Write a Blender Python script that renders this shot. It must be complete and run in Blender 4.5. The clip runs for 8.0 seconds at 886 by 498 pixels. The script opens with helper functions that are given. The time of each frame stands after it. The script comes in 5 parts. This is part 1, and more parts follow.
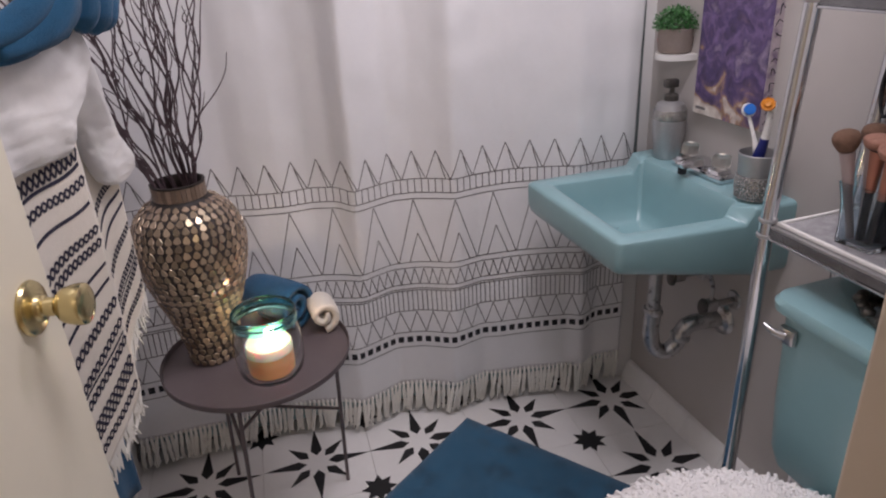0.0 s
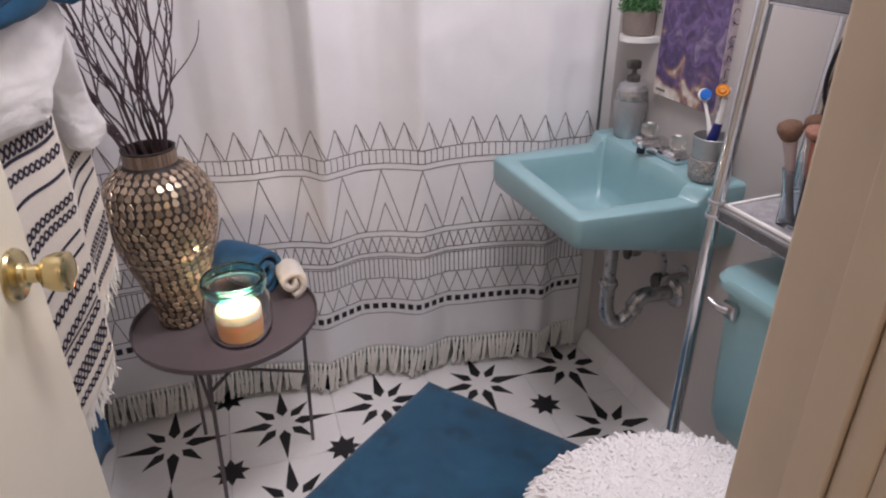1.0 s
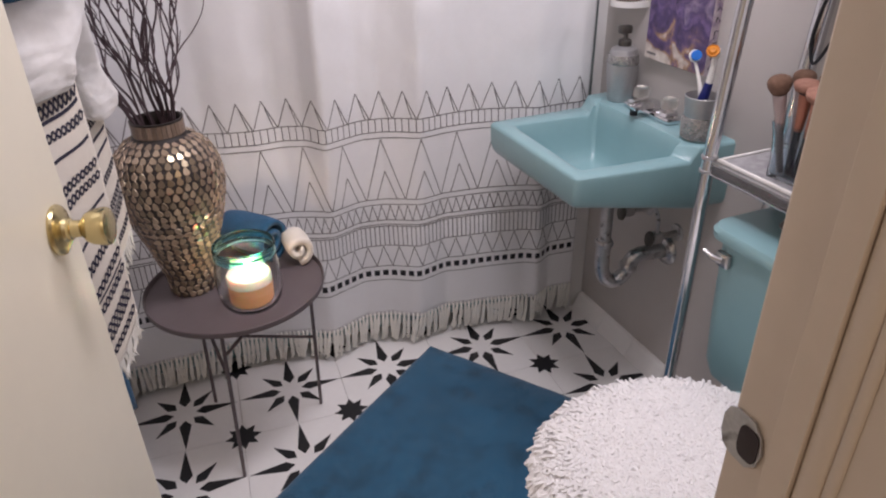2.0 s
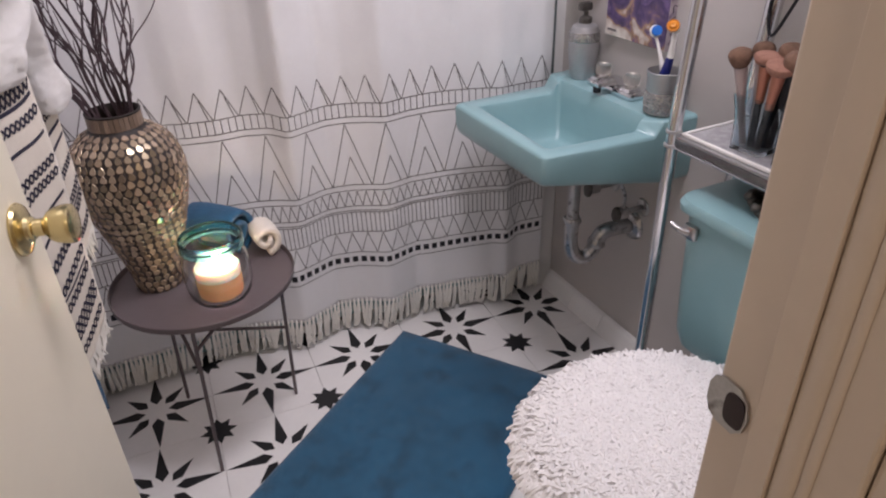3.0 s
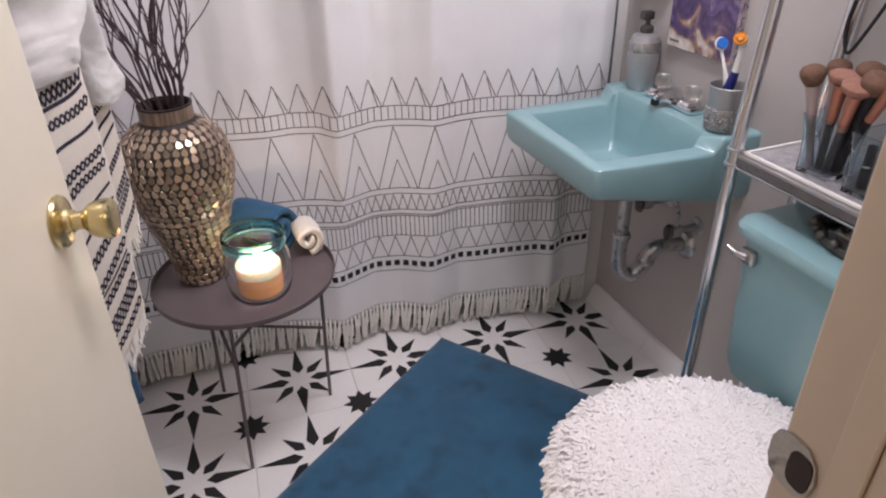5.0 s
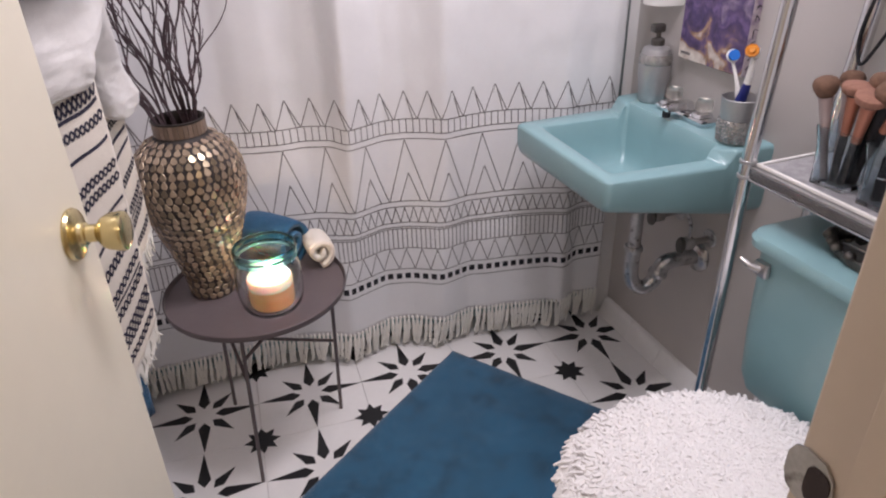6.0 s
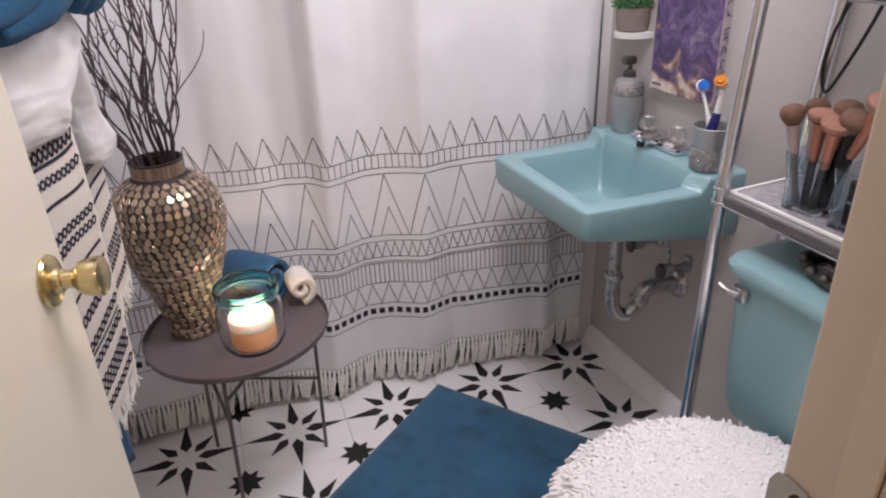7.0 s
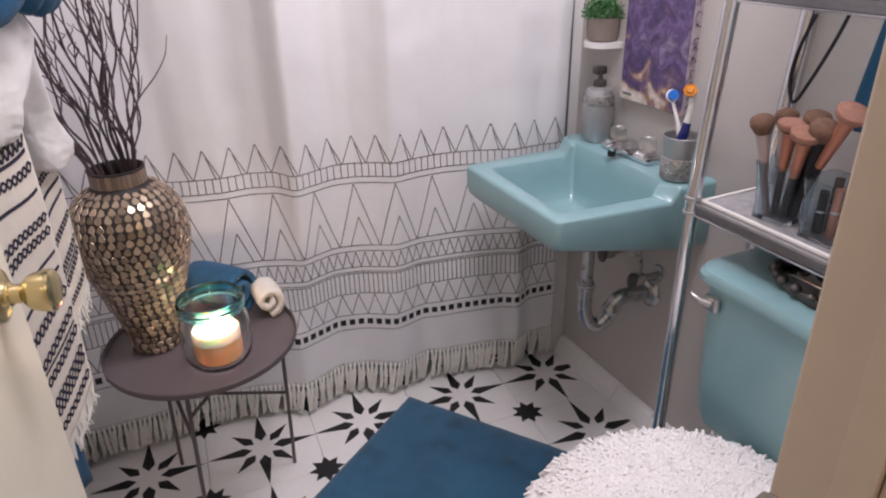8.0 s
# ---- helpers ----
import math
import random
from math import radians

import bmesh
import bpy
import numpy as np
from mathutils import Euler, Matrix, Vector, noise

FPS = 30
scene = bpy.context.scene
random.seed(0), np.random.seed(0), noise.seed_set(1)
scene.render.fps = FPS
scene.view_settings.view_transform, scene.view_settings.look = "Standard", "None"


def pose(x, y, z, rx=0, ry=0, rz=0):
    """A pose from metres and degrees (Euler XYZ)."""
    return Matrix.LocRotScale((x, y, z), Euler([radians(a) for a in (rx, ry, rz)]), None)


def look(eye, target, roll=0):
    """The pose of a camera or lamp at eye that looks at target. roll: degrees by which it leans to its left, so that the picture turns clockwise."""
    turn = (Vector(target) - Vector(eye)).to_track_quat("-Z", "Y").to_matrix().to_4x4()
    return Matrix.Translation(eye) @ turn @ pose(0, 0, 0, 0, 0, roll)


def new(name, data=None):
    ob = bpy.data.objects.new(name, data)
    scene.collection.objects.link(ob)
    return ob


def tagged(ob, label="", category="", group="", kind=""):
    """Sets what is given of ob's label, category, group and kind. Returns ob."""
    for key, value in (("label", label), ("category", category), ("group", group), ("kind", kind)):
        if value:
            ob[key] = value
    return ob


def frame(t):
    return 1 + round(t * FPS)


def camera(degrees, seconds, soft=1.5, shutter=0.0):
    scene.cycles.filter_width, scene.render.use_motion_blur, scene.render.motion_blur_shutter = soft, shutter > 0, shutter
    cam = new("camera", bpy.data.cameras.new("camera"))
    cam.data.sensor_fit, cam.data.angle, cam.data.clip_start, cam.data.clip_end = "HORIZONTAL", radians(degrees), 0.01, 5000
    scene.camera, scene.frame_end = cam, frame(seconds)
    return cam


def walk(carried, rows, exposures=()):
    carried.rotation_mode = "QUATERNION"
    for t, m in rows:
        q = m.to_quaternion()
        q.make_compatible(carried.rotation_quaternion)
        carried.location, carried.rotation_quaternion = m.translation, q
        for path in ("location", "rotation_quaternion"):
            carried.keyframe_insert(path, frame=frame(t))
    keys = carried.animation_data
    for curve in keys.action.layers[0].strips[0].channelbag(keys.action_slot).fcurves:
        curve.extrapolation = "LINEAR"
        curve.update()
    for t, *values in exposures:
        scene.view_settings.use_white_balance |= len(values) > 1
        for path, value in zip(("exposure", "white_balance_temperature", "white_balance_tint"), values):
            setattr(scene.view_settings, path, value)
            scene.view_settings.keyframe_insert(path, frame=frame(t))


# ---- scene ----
cam = camera(66.3, 8.0, soft=2.1)
PATH = [
    (0, (0.324, -1.541, 1.318), (0.75, 0.228, 0.488), -3.2),
    (0.5, (0.334, -1.555, 1.327), (0.827, 0.179, 0.46), -3.1),
    (1, (0.311, -1.58, 1.354), (0.822, 0.118, 0.428), -0.5),
    (1.2, (0.302, -1.595, 1.344), (0.817, 0.091, 0.398), -0.1),
    (2.3, (0.24, -1.629, 1.342), (0.817, 0.009, 0.349), -2.4),
    (2.5, (0.24, -1.628, 1.338), (0.841, -0.006, 0.333), -2.9),
    (3, (0.236, -1.619, 1.341), (0.87, -0.021, 0.318), -2.0),
    (3.5, (0.241, -1.611, 1.342), (0.875, -0.011, 0.325), -1.4),
    (4, (0.246, -1.599, 1.338), (0.853, 0.013, 0.322), -0.7),
    (4.5, (0.25, -1.586, 1.336), (0.805, 0.044, 0.319), -0.7),
    (6, (0.252, -1.584, 1.333), (0.741, 0.09, 0.354), -1.6),
    (6.5, (0.256, -1.586, 1.338), (0.775, 0.104, 0.403), -2.0),
    (7, (0.256, -1.586, 1.34), (0.808, 0.113, 0.439), -2.4),
    (7.5, (0.263, -1.572, 1.33), (0.873, 0.116, 0.447), -1.8),
    (8, (0.263, -1.565, 1.33), (0.9, 0.116, 0.453), -1.4),
]
EXPOSURES = [(0.0, -0.17), (0.5, 0.07), (1.0, 0.11), (2.5, 0.20), (3.5, 0.15), (4.5, 0.26), (6.5, 0.32), (8.0, 0.28)]
walk(cam, [(t, look(eye, target, roll)) for t, eye, target, roll in PATH], EXPOSURES)

# ---- light and exposure ----
world = bpy.data.worlds.new("world")
world.use_nodes = True
world.node_tree.nodes["Background"].inputs[0].default_value = (1.0, 0.86, 0.72, 1)
world.node_tree.nodes["Background"].inputs[1].default_value = 0.02
scene.world = world


def area_lamp(name, m, sx, sy, watts, colour):
    data = bpy.data.lights.new(name, "AREA")
    data.shape, data.size, data.size_y, data.energy, data.color = "RECTANGLE", sx, sy, watts, colour
    ob = new(name, data)
    ob.matrix_world = m
    return ob


CEIL = area_lamp("ceiling_lamp", look((0.66, -0.75, 2.33), (0.66, -0.75, 0)), 0.34, 0.34, 10.8, (1.0, 0.93, 1.01))
VANITY = area_lamp("vanity_lamp", look((1.20, -0.33, 2.02), (0.45, -0.45, 0.3)), 0.10, 0.50, 6.4, (1.0, 0.925, 1.02))
HALL = area_lamp("hall_lamp", look((0.3, -2.5, 2.36), (0.3, -2.5, 0)), 0.3, 0.3, 6.6, (1.0, 0.80, 0.64))
CANDLE = bpy.data.lights.new("candle_light", "POINT")
CANDLE.energy, CANDLE.color, CANDLE.shadow_soft_size = 0.22, (1.0, 0.60, 0.40), 0.006


# ---- helpers of this scene ----
def part(name, bm, material, parent=None, label="", smooth=None):
    me = bpy.data.meshes.new(name)
    bm.to_mesh(me)
    bm.free()
    me.materials.append(material)
    if smooth is not None:
        for p in me.polygons:
            p.use_smooth = True
        me.set_sharp_from_angle(angle=radians(smooth))
    ob = new(name, me)
    ob.parent = parent
    if label:
        ob["label"] = label
    return ob


def mesh_part(name, verts, faces, material, parent=None, label="", smooth=None):
    me = bpy.data.meshes.new(name)
    me.from_pydata([tuple(v) for v in verts], [], [tuple(f) for f in faces])
    me.materials.append(material)
    me.update()
    if smooth is not None:
        for p in me.polygons:
            p.use_smooth = True
        me.set_sharp_from_angle(angle=radians(smooth))
    ob = new(name, me)
    ob.parent = parent
    if label:
        ob["label"] = label
    return ob


def thing(name, loc, label, category, group="", kind="", turn=0):
    ob = new(name)
    ob.empty_display_size = 0.05
    ob.matrix_world = pose(*loc, 0, 0, turn)
    return tagged(ob, label, category, group, kind)


def box(bm, x0, x1, y0, y1, z0, z1, bevel=0.0, segments=2):
    r = bmesh.ops.create_cube(bm, size=1.0)
    for v in r["verts"]:
        v.co = Vector(((x0 + x1) / 2 + v.co.x * (x1 - x0), (y0 + y1) / 2 + v.co.y * (y1 - y0), (z0 + z1) / 2 + v.co.z * (z1 - z0)))
    if bevel:
        edges = list({e for v in r["verts"] for e in v.link_edges})
        bmesh.ops.bevel(bm, geom=edges, offset=bevel, segments=segments, profile=0.5, affect="EDGES")
    return bm


def boxed(*a, **k):
    return box(bmesh.new(), *a, **k)


def lathe(profile, seg=40, squash=1.0):
    """A turned shape from (radius, height) pairs, about z."""
    bm = bmesh.new()
    rings = []
    for r, z in profile:
        if r < 1e-5:
            rings.append([bm.verts.new((0, 0, z))])
        else:
            rings.append([bm.verts.new((r * math.cos(2 * math.pi * i / seg), squash * r * math.sin(2 * math.pi * i / seg), z)) for i in range(seg)])
    for a, b in zip(rings, rings[1:]):
        for i in range(seg):
            j = (i + 1) % seg
            q = [a[i % len(a)], a[j % len(a)], b[j % len(b)], b[i % len(b)]]
            q = list(dict.fromkeys(q))
            if len(q) > 2:
                bm.faces.new(q)
    bmesh.ops.recalc_face_normals(bm, faces=bm.faces)
    return bm


def curve_points(pts, n):
    """n points on a smooth curve through pts (Catmull-Rom)."""
    p = np.array(pts, float)
    p = np.vstack([2 * p[0] - p[1], p, 2 * p[-1] - p[-2]])
    out = []
    m = len(p) - 3
    for k in range(n):
        u = k / (n - 1) * m
        i = min(int(u), m - 1)
        f = u - i
        a, b, c, d = p[i:i + 4]
        out.append(0.5 * (2 * b + (c - a) * f + (2 * a - 5 * b + 4 * c - d) * f * f + (3 * b - a - 3 * c + d) * f ** 3))
    return np.array(out)


def tube_data(pts, radii, seg=8, caps=True):
    """Vertices and faces of a round bar along pts."""
    pts = np.array(pts, float)
    n = len(pts)
    radii = np.broadcast_to(np.array(radii, float), (n,))
    tan = np.gradient(pts, axis=0)
    tan /= np.linalg.norm(tan, axis=1)[:, None] + 1e-12
    ref = np.array((0, 0, 1.0)) if abs(tan[0][2]) < 0.9 else np.array((1.0, 0, 0))
    nrm = np.cross(tan[0], ref)
    nrm /= np.linalg.norm(nrm)
    verts, faces = [], []
    for i in range(n):
        nrm = nrm - tan[i] * np.dot(nrm, tan[i])
        nrm /= np.linalg.norm(nrm) + 1e-12
        bi = np.cross(tan[i], nrm)
        for k in range(seg):
            a = 2 * math.pi * k / seg
            verts.append(pts[i] + radii[i] * (math.cos(a) * nrm + math.sin(a) * bi))
    for i in range(n - 1):
        for k in range(seg):
            l = (k + 1) % seg
            faces.append((i * seg + k, i * seg + l, (i + 1) * seg + l, (i + 1) * seg + k))
    if caps:
        faces.append(tuple(range(seg - 1, -1, -1)))
        faces.append(tuple((n - 1) * seg + k for k in range(seg)))
    return verts, faces


def tube(name, pts, radii, material, parent=None, label="", seg=10):
    v, f = tube_data(pts, radii, seg)
    return mesh_part(name, v, f, material, parent, label, smooth=60)


def many_tubes(name, items, material, parent=None, label="", seg=6):
    """Many bars (points, radii) in one mesh."""
    verts, faces = [], []
    for pts, rad in items:
        v, f = tube_data(pts, rad, seg)
        k = len(verts)
        verts += v
        faces += [tuple(i + k for i in q) for q in f]
    return mesh_part(name, verts, faces, material, parent, label, smooth=60)


def sheet(name, fn, nu, nv, thick, material, parent=None, label=""):
    """A cloth from fn(u, v) -> (x, y, z) with u, v in 0..1, thickened."""
    verts = [fn(i / (nu - 1), j / (nv - 1)) for j in range(nv) for i in range(nu)]
    faces = [(j * nu + i, j * nu + i + 1, (j + 1) * nu + i + 1, (j + 1) * nu + i) for j in range(nv - 1) for i in range(nu - 1)]
    ob = mesh_part(name, verts, faces, material, parent, label, smooth=80)
    if thick:
        mod = ob.modifiers.new("thickness", "SOLIDIFY")
        mod.thickness, mod.offset = thick, 0
    return ob


def rnd(a, b):
    return random.uniform(a, b)


def loft(rings, cap=True):
    bm = bmesh.new()
    vs = [[bm.verts.new(p) for p in r] for r in rings]
    for a, b in zip(vs, vs[1:]):
        for i in range(len(a)):
            j = (i + 1) % len(a)
            bm.faces.new((a[i], a[j], b[j], b[i]))
    if cap:
        bm.faces.new(vs[-1])
        bm.faces.new(list(reversed(vs[0])))
    bmesh.ops.recalc_face_normals(bm, faces=bm.faces)
    return bm


def rrect(x0, x1, y0, y1, z, r, n=6, bow=0.0):
    """A rounded rectangle at height z; bow swells the x0 side."""
    pts = []
    for cx, cy, a0 in ((x1 - r, y1 - r, 0), (x0 + r, y1 - r, 90), (x0 + r, y0 + r, 180), (x1 - r, y0 + r, 270)):
        for k in range(n):
            a = radians(a0 + 90 * k / (n - 1))
            pts.append((cx + r * math.cos(a), cy + r * math.sin(a), z))
    ym = (y0 + y1) / 2
    return [(x - bow * max(0, 1 - ((y - ym) / ((y1 - y0) / 2)) ** 2) * (1 if x < (x0 + x1) / 2 else 0), y, z) for x, y, z in pts]


def oval(cx, rx, ry, z, n=40, front=1.0):
    return [(cx + rx * math.cos(2 * math.pi * i / n) * (front if math.cos(2 * math.pi * i / n) < 0 else 1), ry * math.sin(2 * math.pi * i / n), z) for i in range(n)]



# ---- materials ----
def material(name, colour, rough=0.5, metal=0.0, vary=0.12, scale=8.0, bump=0.0, bump_scale=60.0, spots=None, **extra):
    """Principled surface whose colour varies at two scales, with a fine relief. spots: (colour, amount, scale) for stains or wear."""
    m = bpy.data.materials.new(name)
    m.use_nodes = True
    nt = m.node_tree
    bsdf = nt.nodes["Principled BSDF"]
    bsdf.inputs["Roughness"].default_value = rough
    bsdf.inputs["Metallic"].default_value = metal
    for key, value in extra.items():
        bsdf.inputs[key.replace("_", " ")].default_value = value
    co = nt.nodes.new("ShaderNodeTexCoord")

    def noise_node(s, detail=4.0):
        n = nt.nodes.new("ShaderNodeTexNoise")
        n.inputs["Scale"].default_value, n.inputs["Detail"].default_value = s, detail
        nt.links.new(co.outputs["Object"], n.inputs["Vector"])
        return n

    a, b = noise_node(scale), noise_node(scale * 7)
    mix = nt.nodes.new("ShaderNodeMix")
    mix.data_type = "FLOAT"
    mix.inputs[0].default_value = 0.35
    nt.links.new(a.outputs["Fac"], mix.inputs[2])
    nt.links.new(b.outputs["Fac"], mix.inputs[3])
    ramp = nt.nodes.new("ShaderNodeValToRGB")
    ramp.color_ramp.elements[0].position, ramp.color_ramp.elements[1].position = 0.3, 0.7
    ramp.color_ramp.elements[0].color = (*[c * (1 - vary) for c in colour], 1)
    ramp.color_ramp.elements[1].color = (*[min(1, c * (1 + vary)) for c in colour], 1)
    nt.links.new(mix.outputs[0], ramp.inputs[0])
    out = ramp.outputs[0]
    if spots:
        n = noise_node(spots[2], 6.0)
        r2 = nt.nodes.new("ShaderNodeValToRGB")
        r2.color_ramp.elements[0].position, r2.color_ramp.elements[1].position = 0.62 - spots[1] * 0.2, 0.72
        r2.color_ramp.elements[0].color, r2.color_ramp.elements[1].color = (0, 0, 0, 1), (1, 1, 1, 1)
        nt.links.new(n.outputs["Fac"], r2.inputs[0])
        mx = nt.nodes.new("ShaderNodeMix")
        mx.data_type = "RGBA"
        nt.links.new(r2.outputs[0], mx.inputs[0])
        nt.links.new(out, mx.inputs[6])
        mx.inputs[7].default_value = (*spots[0], 1)
        out = mx.outputs[2]
    nt.links.new(out, bsdf.inputs["Base Color"])
    if bump:
        n = noise_node(bump_scale, 3.0)
        bp = nt.nodes.new("ShaderNodeBump")
        bp.inputs["Strength"].default_value, bp.inputs["Distance"].default_value = bump, 0.002
        nt.links.new(n.outputs["Fac"], bp.inputs["Height"])
        nt.links.new(bp.outputs[0], bsdf.inputs["Normal"])
    return m


def island_tint(m, amount):
    """Vary a material from piece to piece of a joined mesh and from object to object."""
    nt = m.node_tree
    bsdf = nt.nodes["Principled BSDF"]
    link = bsdf.inputs["Base Color"].links[0]
    src = link.from_socket
    geo, obj = nt.nodes.new("ShaderNodeNewGeometry"), nt.nodes.new("ShaderNodeObjectInfo")
    add = nt.nodes.new("ShaderNodeMath")
    nt.links.new(geo.outputs["Random Per Island"], add.inputs[0])
    nt.links.new(obj.outputs["Random"], add.inputs[1])
    fr = nt.nodes.new("ShaderNodeMath")
    fr.operation = "FRACT"
    nt.links.new(add.outputs[0], fr.inputs[0])
    mr = nt.nodes.new("ShaderNodeMapRange")
    mr.inputs["To Min"].default_value, mr.inputs["To Max"].default_value = 1 - amount, 1 + amount
    nt.links.new(fr.outputs[0], mr.inputs[0])
    hsv = nt.nodes.new("ShaderNodeHueSaturation")
    nt.links.new(mr.outputs[0], hsv.inputs["Value"])
    nt.links.new(src, hsv.inputs["Color"])
    nt.links.new(hsv.outputs[0], bsdf.inputs["Base Color"])
    return m


def clear(name, colour=(1, 1, 1), rough=0.0, ior=1.45):
    m = bpy.data.materials.new(name)
    m.use_nodes = True
    b = m.node_tree.nodes["Principled BSDF"]
    b.inputs["Base Color"].default_value = (*colour, 1)
    b.inputs["Roughness"].default_value, b.inputs["IOR"].default_value = rough, ior
    b.inputs["Transmission Weight"].default_value = 1.0
    return m


def glow(name, colour, strength):
    m = bpy.data.materials.new(name)
    m.use_nodes = True
    b = m.node_tree.nodes["Principled BSDF"]
    b.inputs["Base Color"].default_value = (*colour, 1)
    b.inputs["Emission Color"].default_value, b.inputs["Emission Strength"].default_value = (*colour, 1), strength
    return m


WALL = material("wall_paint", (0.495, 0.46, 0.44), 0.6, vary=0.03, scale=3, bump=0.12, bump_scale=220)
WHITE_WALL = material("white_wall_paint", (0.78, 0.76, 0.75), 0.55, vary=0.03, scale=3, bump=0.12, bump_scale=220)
CEILING = material("ceiling_paint", (0.78, 0.77, 0.75), 0.8, vary=0.02, scale=3, bump=0.2, bump_scale=120)
DOOR_PAINT = material("door_paint", (0.80, 0.745, 0.61), 0.32, vary=0.025, scale=4, bump=0.05, bump_scale=150)
JAMB_PAINT = material("jamb_paint", (0.64, 0.55, 0.47), 0.42, vary=0.04, scale=6, bump=0.08, bump_scale=90)
TILE_WHITE = material("white_floor_paint", (0.85, 0.83, 0.82), 0.35, vary=0.035, scale=9, bump=0.1, bump_scale=80)
GROUT = material("grout", (0.55, 0.52, 0.50), 0.8, vary=0.08, scale=30)
STENCIL = material("black_stencil_paint", (0.012, 0.012, 0.014), 0.45, vary=0.2, scale=30, bump=0.1, bump_scale=120)
TEAL = material("teal_porcelain", (0.245, 0.41, 0.435), 0.3, vary=0.04, scale=5, bump=0.03, bump_scale=25, Coat_Weight=0.3, Coat_Roughness=0.1)
TRIM_DARK = material("dark_trim", (0.17, 0.20, 0.20), 0.45)
CHROME = material("chrome", (0.72, 0.72, 0.74), 0.14, 1.0, vary=0.06, scale=30)
PIPE = material("worn_chrome_pipe", (0.50, 0.49, 0.49), 0.28, 1.0, vary=0.2, scale=40, spots=((0.10, 0.08, 0.07), 0.3, 45))
BRASS = material("polished_brass", (0.66, 0.55, 0.30), 0.24, 1.0, vary=0.06, scale=20)
CURTAIN = material("curtain_cloth", (0.80, 0.79, 0.80), 0.85, vary=0.02, scale=10, bump=0.25, bump_scale=900)
PRINT = material("grey_print", (0.155, 0.142, 0.142), 0.85, vary=0.12, scale=40)
PRINT_BLACK = material("black_print", (0.02, 0.02, 0.025), 0.8, vary=0.2, scale=60)
FRINGE = material("cotton_fringe", (0.87, 0.85, 0.80), 0.9, vary=0.06, scale=60, bump=0.4, bump_scale=500)
RUG = material("teal_blue_plush", (0.017, 0.112, 0.215), 0.95, vary=0.24, scale=5, bump=1.0, bump_scale=700, spots=((0.010, 0.068, 0.13), 0.5, 14), Sheen_Weight=0.3)
TOWEL_TEAL = material("teal_terry", (0.014, 0.09, 0.19), 1.0, vary=0.22, scale=16, bump=0.9, bump_scale=600, Sheen_Weight=0.15)
TOWEL_WHITE = material("white_terry", (0.80, 0.78, 0.77), 1.0, vary=0.06, scale=14, bump=0.7, bump_scale=650, Sheen_Weight=0.2)
TOWEL_CREAM = material("cream_cotton", (0.80, 0.74, 0.66), 0.95, vary=0.05, scale=12, bump=0.5, bump_scale=1300)
STRIPE = material("navy_woven_stripe", (0.03, 0.028, 0.05), 0.9, vary=0.25, scale=80)
TABLE_GREY = material("grey_brown_metal", (0.135, 0.108, 0.112), 0.45, 0.1, vary=0.06, scale=12, bump=0.05, bump_scale=300)
VASE_GROUT = material("dark_vase_grout", (0.026, 0.019, 0.017), 0.6, vary=0.2, scale=50)
PEARL = island_tint(material("mother_of_pearl", (0.40, 0.305, 0.225), 0.2, 0.5, vary=0.18, scale=60, Thin_Film_Thickness=420.0), 0.38)
TWIG = material("dark_twig_bark", (0.075, 0.048, 0.056), 0.7, vary=0.35, scale=40, bump=0.5, bump_scale=300)
GLASS = clear("clear_glass", (0.97, 1.0, 1.0))
TEAL_GLASS = clear("teal_glass", (0.42, 0.86, 0.86))
CLOUDY = clear("cloudy_acrylic", (0.80, 0.76, 0.72), rough=0.6, ior=1.35)
ACRYLIC = clear("clear_acrylic", (0.78, 0.87, 0.92), ior=1.47)
WAX = material("candle_wax", (0.88, 0.42, 0.19), 0.5, vary=0.05, scale=20, Subsurface_Weight=0.7, Subsurface_Scale=0.03)
# paler copy of the peach wax, with the flame's glow put into its colour
LIT_WAX = material("melted_wax", (0.92, 0.80, 0.62), 0.3, vary=0.03, scale=20, Subsurface_Weight=0.9, Subsurface_Scale=0.03)
FLAME = glow("flame", (1.0, 0.86, 0.62), 60)
SHAG = island_tint(material("white_chenille", (0.87, 0.845, 0.835), 0.95, vary=0.03, scale=30, bump=0.3, bump_scale=700), 0.03)
SILVER = material("silver_ceramic", (0.45, 0.445, 0.45), 0.4, 0.75, vary=0.08, scale=20)
SILVER_BEADS = material("silver_beads", (0.42, 0.41, 0.40), 0.25, 0.85, vary=0.5, scale=110, bump=1.0, bump_scale=230)
DARK_METAL = material("pewter", (0.13, 0.12, 0.11), 0.4, 0.8, vary=0.3, scale=60, bump=0.8, bump_scale=200)
MIRROR = material("mirror_glass", (0.85, 0.85, 0.85), 0.02, 1.0, vary=0.0)
CONCRETE = material("brown_concrete_pot", (0.26, 0.21, 0.185), 0.8, vary=0.12, scale=30, bump=0.5, bump_scale=150)
LEAF = island_tint(material("green_leaf", (0.055, 0.17, 0.05), 0.5, vary=0.2, scale=40), 0.4)


# ---- structure ----
XL, XR, YB, YD, ZC = -0.18, 1.34, 0.95, -1.342, 2.4     # left wall, right wall, wall behind the tub, door wall, ceiling
DX0, DX1 = -0.048, 0.562                                   # door opening


def slab(name, x0, x1, y0, y1, z0, z1, mat, label, category):
    return tagged(part(name, boxed(x0, x1, y0, y1, z0, z1), mat), label, category, kind="structure")


slab("wall_west", XL - 0.1, XL, YD, YB, 0, ZC, WHITE_WALL, "plain white painted bathroom wall behind the towels", "wall")
WT = 4.0                                                    # the sink wall stands a few degrees off the tile grid


def wall_x(y):
    return 1.34 + 0.07 * (0.1 - y)


